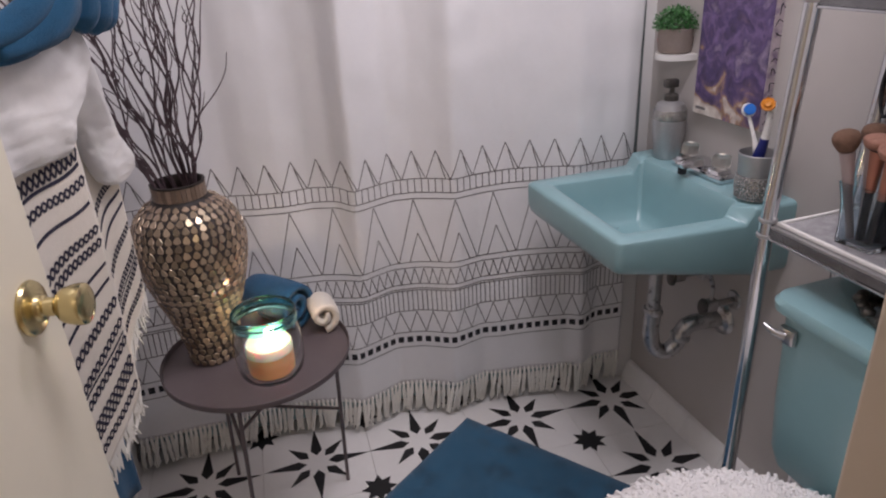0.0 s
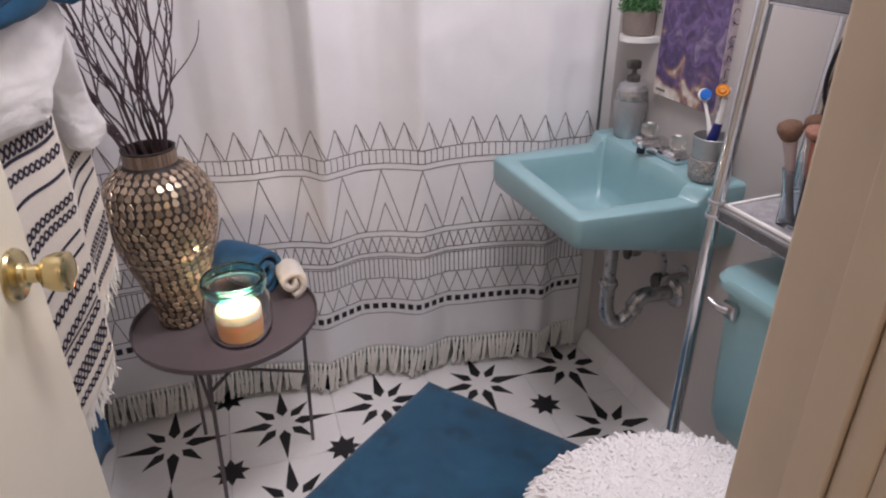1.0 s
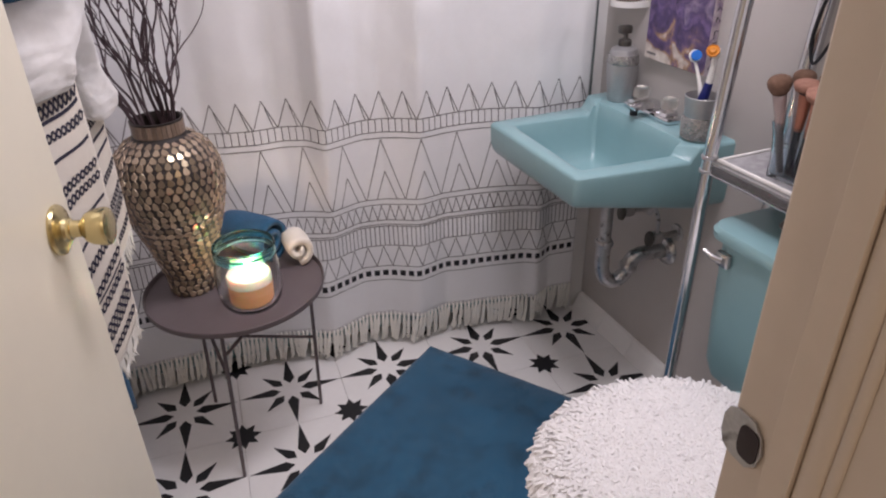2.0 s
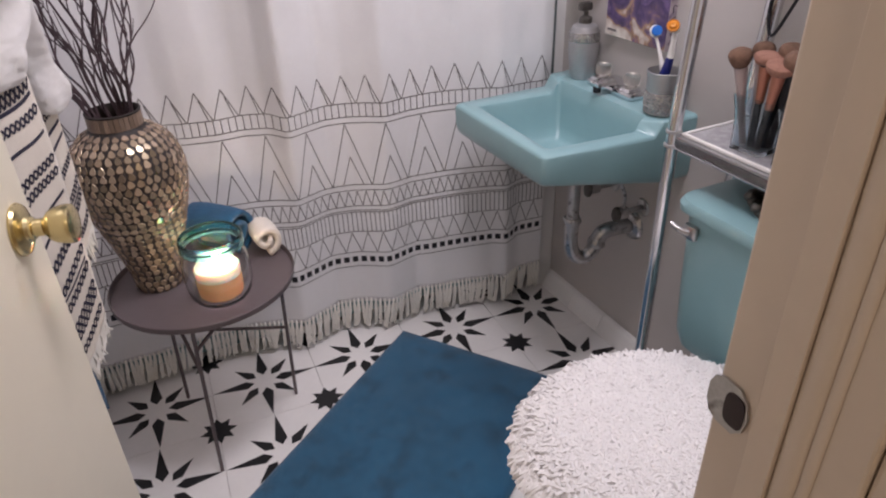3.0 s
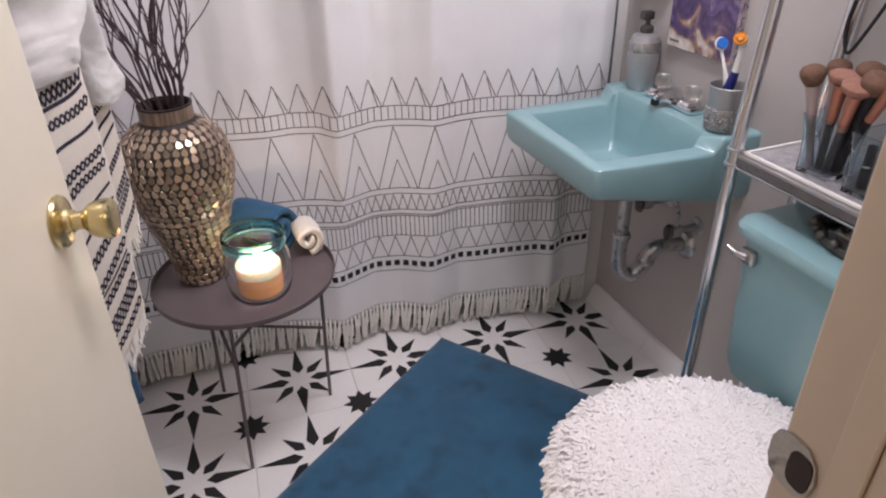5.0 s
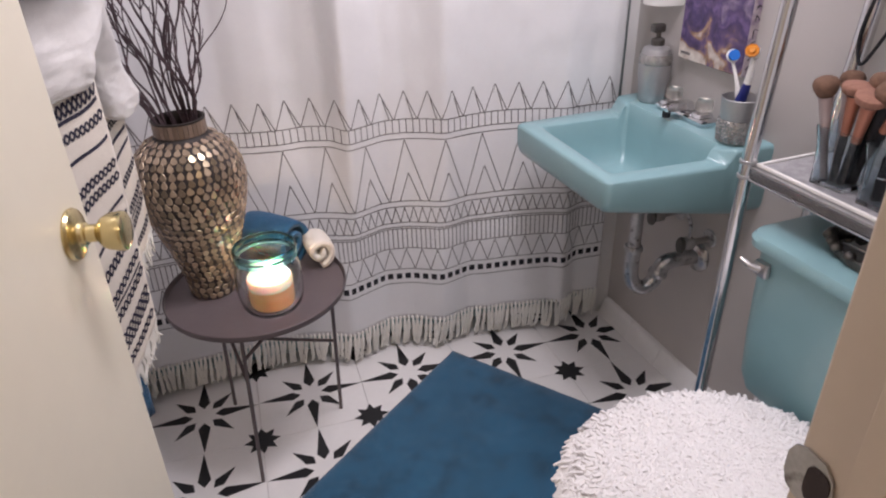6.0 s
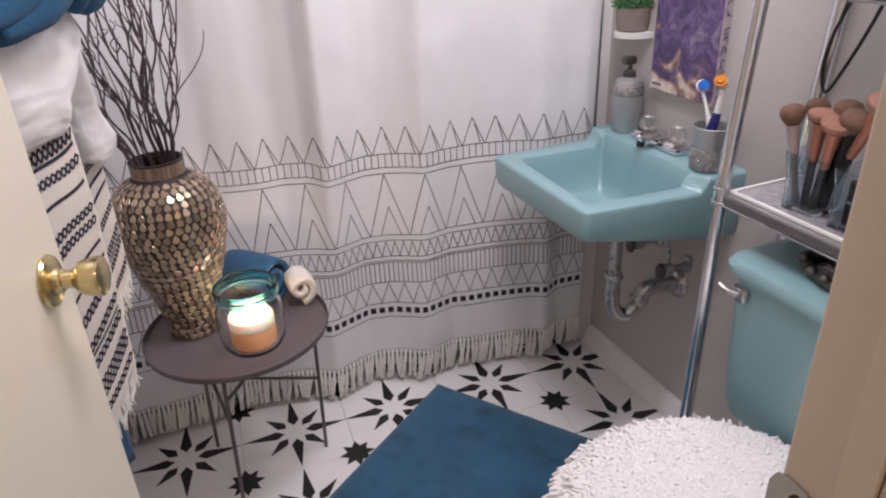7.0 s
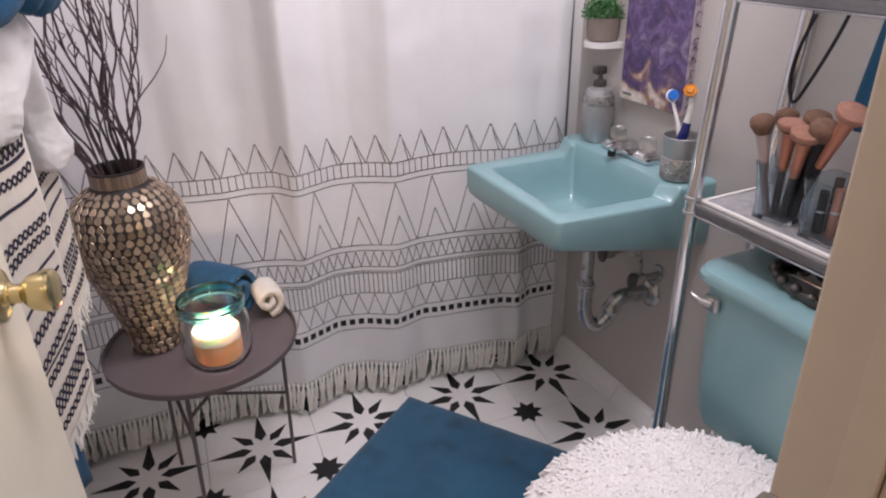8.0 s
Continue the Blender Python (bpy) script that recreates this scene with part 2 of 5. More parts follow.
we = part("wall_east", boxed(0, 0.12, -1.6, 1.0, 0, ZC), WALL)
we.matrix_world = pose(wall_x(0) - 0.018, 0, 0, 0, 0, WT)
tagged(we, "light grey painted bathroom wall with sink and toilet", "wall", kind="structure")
slab("wall_north", XL - 0.1, XR + 0.2, YB, YB + 0.1, 0, ZC, WHITE_WALL, "plain white wall behind the bathtub", "wall")
ws = thing("wall_south", (0, 0, 0), "painted wall around the bathroom doorway", "wall", kind="structure")
part("wall_panel", boxed(XL - 0.1, DX0 - 0.022, YD - 0.115, YD, 0, ZC), WHITE_WALL, ws)
part("wall_panel", boxed(DX1 + 0.022, XR + 0.3, YD - 0.115, YD, 0, ZC), WHITE_WALL, ws)
part("wall_panel", boxed(DX0 - 0.022, DX1 + 0.022, YD - 0.115, YD, 2.06, ZC), WHITE_WALL, ws)
slab("ceiling", XL - 0.1, XR + 0.3, -3.1, YB + 0.1, ZC, ZC + 0.1, CEILING, "plain white painted ceiling", "ceiling")
slab("hall_floor", -1.1, 1.7, -3.1, YD - 0.1, -0.1, -0.004, JAMB_PAINT, "plain hallway floor outside the bathroom", "floor")
slab("wall_hall_west", -1.2, -1.1, -3.1, YD - 0.115, 0, ZC, DOOR_PAINT, "plain cream hallway wall", "wall")
slab("wall_hall_east", 1.7, 1.8, -3.1, YD - 0.115, 0, ZC, DOOR_PAINT, "plain cream hallway wall", "wall")
slab("wall_hall_south", -1.2, 1.8, -3.2, -3.1, 0, ZC, DOOR_PAINT, "plain cream hallway wall behind the camera", "wall")
slab("wall_hall_north", -1.1, XL - 0.1, YD - 0.115, YD, 0, ZC, DOOR_PAINT, "plain cream hallway wall beside the doorway", "wall")
slab("wall_hall_north_east", XR + 0.3, 1.7, YD - 0.115, YD, 0, ZC, DOOR_PAINT, "plain cream hallway wall beside the doorway", "wall")
slab("ceiling_hall", -1.2, 1.8, -3.2, YD, ZC + 0.1, ZC + 0.2, CEILING, "plain white hallway ceiling", "ceiling")

# tile surround edge beside the tub
surround = thing("trim", (wall_x(0.2), 0.2, 0), "white tiled tub surround edge with dark trim strip", "trim", kind="structure", turn=WT)
part("tile_return", boxed(-0.067, -0.001, -0.095, 0.70, 0.001, 1.97, bevel=0.004), WHITE_WALL, surround)
part("trim_strip", boxed(-0.0740, -0.0520, -0.1000, -0.0955, 0.62, 1.97, bevel=0.002), TRIM_DARK, surround, "dark grey-teal trim strip")

# door frame
frame_ob = thing("door_frame", (0, 0, 0), "cream painted wooden door frame with stop and casing", "door frame", kind="structure")
part("jamb", boxed(DX1, DX1 + 0.02, YD - 0.117, YD, 0, 2.04, bevel=0.0025), JAMB_PAINT, frame_ob)
part("jamb", boxed(DX0 - 0.02, DX0, YD - 0.117, YD, 0, 2.04, bevel=0.0025), JAMB_PAINT, frame_ob)
part("head", boxed(DX0 - 0.02, DX1 + 0.02, YD - 0.117, YD, 2.042, 2.06, bevel=0.0025), JAMB_PAINT, frame_ob)
part("door_stop", boxed(DX1 - 0.006, DX1 - 0.0005, YD - 0.062, YD - 0.04, 0, 2.04, bevel=0.0006), JAMB_PAINT, frame_ob)
for yb, rb in ((YD - 0.0712, 0.0092), (YD - 0.0850, 0.0045)):
    part("bead", loft([[(DX1 - 0.0004 - rb * 0.42 * max(0.0, math.sin(a)), yb - rb * math.cos(a), z) for a in np.linspace(0.0, math.pi, 11)] for z in (0.0, 2.04)]), JAMB_PAINT, frame_ob, smooth=50)
part("door_stop", boxed(DX0 + 0.0005, DX0 + 0.011, YD - 0.078, YD - 0.04, 0, 2.04, bevel=0.003), JAMB_PAINT, frame_ob)
for sx0, sx1 in ((DX1 + 0.004, DX1 + 0.064), (DX0 - 0.064, DX0 - 0.004)):
    part("casing", boxed(sx0, sx1, YD - 0.133, YD - 0.1175, 0, 2.1, bevel=0.004), JAMB_PAINT, frame_ob)

# strike plate in the jamb
LATCH_DARK = material("dark_latch_recess", (0.035, 0.022, 0.024), 0.35, 0.4, vary=0.3, scale=60)
strike = thing("strike_plate", (DX1 - 0.0006, YD - 0.004, 0.983), "worn chrome door strike plate screwed to the jamb", "strike plate")
bm = bmesh.new()
ring = [(-0.002, 0.021), (-0.018, 0.021), (-0.026, 0.013), (-0.029, 0), (-0.026, -0.013), (-0.018, -0.021), (-0.002, -0.021), (0.006, -0.017), (0.010, -0.008), (0.010, 0.008), (0.006, 0.017)]
f = bm.faces.new([bm.verts.new((0, y, z)) for y, z in ring])
r = bmesh.ops.extrude_face_region(bm, geom=[f])
for v in r["geom"]:
    if isinstance(v, bmesh.types.BMVert):
        v.co.x -= 0.0018
bmesh.ops.recalc_face_normals(bm, faces=bm.faces)
part("plate", bm, PIPE, strike)
part("latch_hole", loft([[(x, -0.0165 + 0.0095 * math.copysign(abs(math.cos(a)) ** 0.6, math.cos(a)), 0.0145 * math.copysign(abs(math.sin(a)) ** 0.6, math.sin(a))) for a in np.linspace(0, 2 * math.pi, 20, endpoint=False)] for x in (-0.0019, -0.0026)]), LATCH_DARK, strike, "dark latch hole")

# bathroom door, open into the room
ang = -9.15
door = thing("door_1", (DX0, YD, 0), "cream painted flush wooden door standing open", "door", kind="structure", turn=ang)
DW = 0.600
part("door_leaf", boxed(-0.0355, -0.0005, 0.002, DW, 0.012, 2.03, bevel=0.002), DOOR_PAINT, door)
part("latch_plate", boxed(-0.029, -0.007, DW - 0.0005, DW + 0.0015, 0.945, 1.01), BRASS, door, "brass latch plate")
knob = lathe([(0.0, 0.0), (0.033, 0.0), (0.034, 0.003), (0.032, 0.007), (0.026, 0.010), (0.017, 0.012), (0.0145, 0.016), (0.0145, 0.019), (0.0115, 0.021), (0.0115, 0.033),
              (0.014, 0.036), (0.019, 0.040), (0.0225, 0.047), (0.0245, 0.056), (0.0255, 0.066), (0.0245, 0.070), (0.021, 0.0725), (0.012, 0.0735), (0, 0.0737)], 48)
k = part("door_handle", knob, BRASS, door, "polished brass round door knob", smooth=30)
k.matrix_local = pose(-0.0003, DW - 0.052, 0.977, 0, 90, 0) @ Matrix.Diagonal((0.92, 0.92, 0.84, 1))
k2 = part("door_handle", lathe([(0, 0), (0.033, 0), (0.03, 0.008), (0.012, 0.012), (0.012, 0.03), (0.025, 0.045), (0.022, 0.07), (0, 0.072)], 32), BRASS, door, "polished brass round door knob", smooth=30)
k2.matrix_local = pose(-0.0357, DW - 0.052, 0.977, 0, -90, 0)

# bathtub behind the curtain
tub = thing("bathtub", (0.58, 0.2, 0), "teal enamelled bathtub behind the shower curtain", "bathtub")
part("apron", boxed(-0.755, 0.690, 0.0, 0.04, 0.004, 0.37, bevel=0.012), TEAL, tub, smooth=40)
part("rim", boxed(-0.755, 0.690, -0.008, 0.09, 0.371, 0.40, bevel=0.012), TEAL, tub, smooth=40)
part("basin", boxed(-0.755, 0.690, 0.042, 0.745, 0.004, 0.10, bevel=0.01), TEAL, tub, smooth=40)


# ---- shower curtain ----
CX = [-0.2, 0.0, 0.1, 0.2, 0.3, 0.4, 0.455, 0.50, 0.575, 0.65, 0.735, 0.78, 0.83, 0.88, 0.945, 1.01, 1.08, 1.12, 1.175, 1.25, 1.32]
CY = [0.11, 0.12, 0.125, 0.145, 0.138, 0.112, 0.084, 0.105, 0.141, 0.126, 0.081, 0.096, 0.114, 0.101, 0.094, 0.087, 0.078, 0.052, 0.090, 0.086, 0.09]
TX_ = [-0.2, 0.0, 0.197, 0.246, 0.316, 0.39, 0.454, 0.49, 0.531, 0.60, 0.66, 0.718, 0.758, 0.83, 0.90, 0.963, 1.04, 1.10, 1.175, 1.232, 1.32]
TY_ = [0.15, 0.185, 0.196, 0.178, 0.166, 0.178, 0.158, 0.094, 0.114, 0.149, 0.144, 0.117, 0.090, 0.111, 0.117, 0.108, 0.087, 0.063, 0.075, 0.070, 0.09]
FX = np.linspace(-0.2, 1.32, 761)
kern = np.exp(-0.5 * (np.arange(-30, 31) / 4.2) ** 2)
kern = kern / kern.sum()
FY = np.convolve(np.pad(np.interp(FX, CX, CY), 30, mode="edge"), kern, mode="valid")      # cloth near the hem
UY = np.convolve(np.pad(np.interp(FX, TX_, TY_), 30, mode="edge"), kern, mode="valid")    # cloth at the upper edge of the print
ARC = np.concatenate([[0], np.cumsum(np.hypot(np.diff(FX), np.diff((FY + UY) / 2)))])
ARC += 0.653 - np.interp(0.653, FX, ARC)                                                   # lengths along the cloth


def curtain_y(x, z):
    """How far the cloth hangs into the room: deep folds with small wrinkles."""
    k = min(1, max(0, (z - 0.262) / 0.484))
    low, high = float(np.interp(x, FX, FY)), float(np.interp(x, FX, UY))
    base = low + (high - low) * k
    up = min(1, max(0, (z - 0.75) / 0.9))
    base += (base - 0.115) * 0.35 * up + 0.008 * math.sin(x * 19 + 0.2) * up
    wr = 0.004 * noise.noise(Vector((x * 9, z * 2.2, 1.7))) + 0.0030 * noise.noise(Vector((x * 22, z * 15, 4.2))) * min(1, max(0, (z - 0.6) * 3))
    return base + wr


CURT_X0, CURT_X1, CURT_Z0, CURT_Z1 = -0.165, 1.267, 0.105, 1.98
curtain = thing("shower_curtain", (0.55, 0.1, 0.0), "white cotton shower curtain with grey geometric print and tassel fringe", "curtain")
CM = curtain.matrix_world.inverted()
cl = sheet("cloth", lambda u, v: CM @ Vector((CURT_X0 + u * (CURT_X1 - CURT_X0), curtain_y(CURT_X0 + u * (CURT_X1 - CURT_X0), CURT_Z0 + v * (CURT_Z1 - CURT_Z0)), CURT_Z0 + v * (CURT_Z1 - CURT_Z0))),
           300, 90, 0.0012, CURTAIN, curtain)


def strokes(name, lines, width, mat):
    """Printed lines on the cloth: polylines of (length along the cloth, z), laid just in front of it."""
    verts, faces = [], []
    for line in lines:
        line = [(x, z) for x, z in line]
        for (xa, za), (xb, zb) in zip(line, line[1:]):
            length = math.hypot(xb - xa, zb - za)
            if length < 1e-6:
                continue
            nx, nz = -(zb - za) / length * width / 2, (xb - xa) / length * width / 2
            steps = max(1, int(math.ceil(length / 0.007)))
            k = len(verts)
            for s in range(steps + 1):
                f = s / steps
                for sign in (1, -1):
                    x, z = float(np.interp(xa + (xb - xa) * f + nx * sign, ARC, FX)), za + (zb - za) * f + nz * sign
                    verts.append(CM @ Vector((x, curtain_y(x, z) - 0.0016, z)))
            for s in range(steps):
                a = k + 2 * s
                faces.append((a, a + 2, a + 3, a + 1))
    return mesh_part(name, verts, faces, mat, curtain)


S0, S1 = float(np.interp(CURT_X0, FX, ARC)), float(np.interp(CURT_X1, FX, ARC))


def level(z):
    return [(S0 + 0.002, z), (S1 - 0.002, z)]


def zigzag(x0, pitch, z0, z1):
    out, x = [], x0
    while x + pitch <= S1 - 0.003:
        out += [(x, z0), (x + pitch / 2, z1)]
        x += pitch
    return [out + [(x, z0)]]


def posts(x0, pitch, z0, z1):
    return [[(x, z0), (x, z1)] for x in np.arange(x0, S1 - 0.004, pitch)]


XA = S0 + 0.004
lines = [level(z) for z in (0.746, 0.708, 0.691, 0.507, 0.490, 0.440, 0.426, 0.356, 0.286, 0.237)]
lines += posts(XA, 0.0192, 0.708, 0.746)                                  # ladder band
x = -0.1605
while x + 0.0657 < S1:                                                # peaks with a doubled right side
    lines.append([(x, 0.746), (x + 0.030, 0.822), (x + 0.0644, 0.746)])
    lines.append([(x + 0.037, 0.803), (x + 0.053, 0.746)])
    x += 0.0657
x = 0.653 - 7 * 0.1150
while x + 0.06 < S1:                                                  # tall nested peaks
    big = [(x - 0.052, 0.507), (x, 0.688), (x + 0.0615, 0.507)]
    small = [(x - 0.022, 0.507), (x + 0.006, 0.592), (x + 0.038, 0.507)]
    if x - 0.052 > S0:
        lines += [big, small]
    x += 0.1150
lines += zigzag(XA, 0.0262, 0.441, 0.487)
lines += posts(XA, 0.0138, 0.357, 0.420)
lines += [level(0.420)]
lines += zigzag(XA, 0.0470, 0.287, 0.353)
strokes("printed_line_pattern", lines, 0.0024, PRINT)
for x in np.arange(XA + 0.003, S1 - 0.02, 0.0262):
    strokes("printed_square", [[(x, 0.262), (x + 0.0165, 0.262)]], 0.0185, PRINT_BLACK)

# tassels along the hem
tassel_meshes = []
for i in range(6):
    items = []
    knot = [(0, 0, 0.006), (0, -0.001, -0.002), (0, 0, -0.010)]
    items.append((curve_points(knot, 5), [0.0026, 0.0044, 0.0048, 0.0042, 0.0034]))
    bend = rnd(-0.016, 0.002)
    for s in range(4):
        a = 2 * math.pi * s / 4 + i
        L = rnd(0.078, 0.096)
        p = [(0.002 * math.cos(a), 0.002 * math.sin(a), -0.006), (0.004 * math.cos(a) + bend * 0.3, 0.004 * math.sin(a) - 0.003, -0.035),
             (0.004 * math.cos(a + 1.5) + bend * 0.7, 0.004 * math.sin(a + 1.5) - 0.004, -0.062), (0.005 * math.cos(a + 3) + bend, 0.005 * math.sin(a + 3), -L)]
        items.append((curve_points(p, 8), [0.0022, 0.0025, 0.0025, 0.0025, 0.0025, 0.0023, 0.0021, 0.0018]))
    ob = many_tubes("tassel", items, FRINGE, curtain, seg=5)
    tassel_meshes.append(ob.data)
    bpy.data.objects.remove(ob)
n = 112
for i in range(n):
    x = CURT_X0 + 0.008 + i * (CURT_X1 - CURT_X0 - 0.016) / (n - 1)
    ob = new("tassel", tassel_meshes[random.randrange(6)])
    ob.parent = curtain
    ob.matrix_local = CM @ pose(x, curtain_y(x, CURT_Z0) - 0.002, CURT_Z0 + 0.004, 0, rnd(-4, 4), rnd(-25, 25))
rod = thing("curtain_rod", (0.58, 0.12, 2.0), "plain chrome shower curtain rod between the walls", "curtain rod")
tube("rod", [(XL - 0.58 + 0.001, 0, 0), (XR - 0.58 - 0.004, 0, 0)], 0.0125, CHROME, rod)


# ---- sink ----
def rounded(c, rads, n=9):
    """A plan outline from corners with rounding radii."""
    pts, m = [], len(c)
    for i in range(m):
        p0, p1, p2 = (Vector(c[(i + k - 1) % m]) for k in range(3))
        a, b = (p0 - p1).normalized() * rads[i], (p2 - p1).normalized() * rads[i]
        for k in range(n):
            f = k / (n - 1)
            pts.append((1 - f) ** 2 * (p1 + a) + 2 * f * (1 - f) * p1 + f * f * (p1 + b))
    return pts


def ledge_lift(x):
    """The deck steps up to a ledge before the wall."""
    f = min(1, max(0, (x + 0.136) / 0.020))
    return 0.032 * f * f * (3 - 2 * f)


def sink_build():
    sink = thing("wall_sink", (wall_x(-0.184), -0.184, 0.75), "teal porcelain wall-hung sink with raised back ledge", "sink", turn=WT)

    def outline(g):
        c = [(-0.427 - g, 0.207 + g), (-0.427 - g, -0.222 - g), (-0.150, -0.246 - g), (-0.112, -0.249 - g), (-0.002, -0.252 - g), (-0.002, 0.215 + g), (-0.112, 0.211 + g), (-0.150, 0.210 + g)]
        return rounded(c, [0.016, 0.016, 0.012, 0.012, 0.004, 0.004, 0.012, 0.012])

    def bowl(front, sides, back, r=0.016, rb=0.012):
        k = -0.134 - back
        c = [(-0.380 + front, 0.149 - sides), (-0.389 + front, -0.179 + sides), (k - 0.036, -0.194 + sides), (k - 0.008, -0.196 + sides), (k, -0.190 + sides), (k, 0.130 - sides), (k - 0.008, 0.136 - sides), (k - 0.036, 0.137 - sides)]
        return rounded(c, [r, r, rb, 0.004, 0.004, 0.004, 0.004, rb])

    def under(p):
        """The apron is deepest in the middle of the front and towards the wall."""
        f = (p.x + 0.427) / 0.427
        return -0.073 - 0.028 * (1 - f) * max(0.0, 1 - (p.y / 0.215) ** 2) - 0.060 * min(1.0, f * 1.25)

    bm = bmesh.new()
    rings = []

    def add(pts, zf):
        rings.append([bm.verts.new((p.x, p.y, zf(p))) for p in pts])

    add(outline(-0.15), lambda p: under(p) - 0.035)
    add(outline(-0.05), lambda p: under(p) - 0.010)
    add(outline(-0.014), lambda p: under(p))
    add(outline(-0.005), lambda p: under(p) + 0.008)
    add(outline(-0.001), lambda p: under(p) + 0.022)
    add(outline(0.0), lambda p: -0.010 + ledge_lift(p.x))
    add(outline(-0.002), lambda p: -0.004 + ledge_lift(p.x))
    add(outline(-0.008), lambda p: ledge_lift(p.x))
    add(bowl(-0.007, -0.007, -0.006), lambda p: ledge_lift(p.x) if p.x < -0.165 else 0.032 * min(1, max(0, (p.x + 0.16) / 0.03)))
    add(bowl(-0.002, -0.002, -0.002), lambda p: -0.002 if p.x < -0.155 else 0.023)
    add(bowl(0.004, 0.002, 0.003), lambda p: -0.010)
    add(bowl(0.030, 0.010, 0.008, 0.018), lambda p: -0.045)
    add(bowl(0.066, 0.020, 0.014, 0.020, 0.016), lambda p: -0.082)
    add(bowl(0.104, 0.034, 0.022, 0.024, 0.020), lambda p: -0.108)
    add(bowl(0.128, 0.052, 0.036, 0.024, 0.020), lambda p: -0.120)
    add(bowl(0.145, 0.085, 0.056, 0.020, 0.015), lambda p: -0.124)
    for a, b in zip(rings, rings[1:]):
        for i in range(len(a)):
            j = (i + 1) % len(a)
            bm.faces.new((a[i], a[j], b[j], b[i]))
    bm.faces.new(rings[-1])
    bm.faces.new(list(reversed(rings[0])))
    bmesh.ops.recalc_face_normals(bm, faces=bm.faces)
    part("basin", bm, TEAL, sink, smooth=38)
    d = part("drain", lathe([(0.0, 0.0), (0.012, 0.001), (0.02, 0.003), (0.022, 0.001), (0.022, -0.004)], 24), CHROME, sink, "chrome drain ring", smooth=40)
    d.location = (-0.215, -0.028, -0.1225)
    return sink


sink_build()
LEDGE = 0.7822

# faucet
faucet = thing("faucet", (1.291, -0.203, LEDGE), "chrome basin faucet with cloudy acrylic knobs", "faucet", turn=WT)
part("base_plate", boxed(-0.026, 0.022, -0.090, 0.090, 0.0, 0.018, bevel=0.006), CHROME, faucet, smooth=40)
part("spout", loft([rrect(-0.02, 0.016, -0.017, 0.017, 0.0184, 0.006, 4), rrect(-0.030, 0.016, -0.017, 0.017, 0.022, 0.006, 4), rrect(-0.070, 0.014, -0.016, 0.016, 0.024, 0.006, 4), rrect(-0.076, 0.012, -0.014, 0.014, 0.033, 0.006, 4), rrect(-0.055, 0.008, -0.011, 0.011, 0.040, 0.006, 4)]), CHROME, faucet, smooth=40)
part("aerator", lathe([(0, 0.008), (0.010, 0.008), (0.010, 0.0235), (0, 0.0235)], 16), PRINT_BLACK, faucet, "dark aerator").location = (-0.060, 0, 0)
for s in (-1, 1):
    part("valve_base", loft([rrect(-0.026, 0.018, s * 0.058 - 0.019, s * 0.058 + 0.019, 0.0184, 0.004, 4), rrect(-0.022, 0.016, s * 0.058 - 0.016, s * 0.058 + 0.016, 0.026, 0.004, 4)]), CHROME, faucet, smooth=30)
    o = part("knob", lathe([(0, 0.0265), (0.012, 0.0265), (0.014, 0.028), (0.0195, 0.031), (0.0205, 0.042), (0.0195, 0.053), (0.016, 0.056), (0, 0.057)], 10), CLOUDY, faucet, "cloudy faceted acrylic knob")
    o.location = (0.002, s * 0.056, 0.002)
    part("screw_cap", lathe([(0, 0.0575), (0.007, 0.0575), (0.006, 0.059), (0, 0.0595)], 12), TOWEL_CREAM, faucet).location = (0.002, s * 0.056, 0.002)


# ---- toilet ----
toilet = thing("toilet", (1.258, -0.895, 0.0), "teal porcelain two-piece toilet with closed lid", "toilet", turn=WT)


hw = 0.24
part("tank", loft([rrect(-0.085, 0.10, -hw + 0.03, hw - 0.03, 0.366, 0.03), rrect(-0.092, 0.105, -hw + 0.015, hw - 0.015, 0.40, 0.035),
                   rrect(-0.098, 0.108, -hw + 0.008, hw - 0.008, 0.50, 0.04), rrect(-0.104, 0.11, -hw + 0.004, hw - 0.004, 0.69, 0.04)]), TEAL, toilet, smooth=40)
part("tank_lid", loft([rrect(-0.104, 0.112, -hw - 0.002, hw + 0.002, 0.691, 0.035), rrect(-0.116, 0.118, -hw - 0.012, hw + 0.012, 0.695, 0.04), rrect(-0.118, 0.12, -hw - 0.014, hw + 0.014, 0.709, 0.042),
                       rrect(-0.112, 0.116, -hw - 0.008, hw + 0.008, 0.719, 0.04), rrect(-0.095, 0.10, -hw + 0.01, hw - 0.01, 0.723, 0.035)]), TEAL, toilet, smooth=40)
lever = part("flush_lever", loft([rrect(-0.012, 0.0, -0.016, 0.016, -0.014, 0.005, 4), rrect(-0.016, 0.0, -0.018, 0.018, 0.0, 0.006, 4), rrect(-0.012, 0.0, -0.016, 0.016, 0.014, 0.005, 4)]), PIPE, toilet, "worn chrome flush lever", smooth=40)
lever.location = (-0.1045, 0.196, 0.659)
arm = tube("lever_arm", curve_points([(-0.012, 0.0, 0.0), (-0.024, 0.014, 0.004), (-0.030, 0.034, 0.012)], 8), [0.008, 0.0075, 0.007, 0.0068, 0.0065, 0.006, 0.0055, 0.004], PIPE, lever)


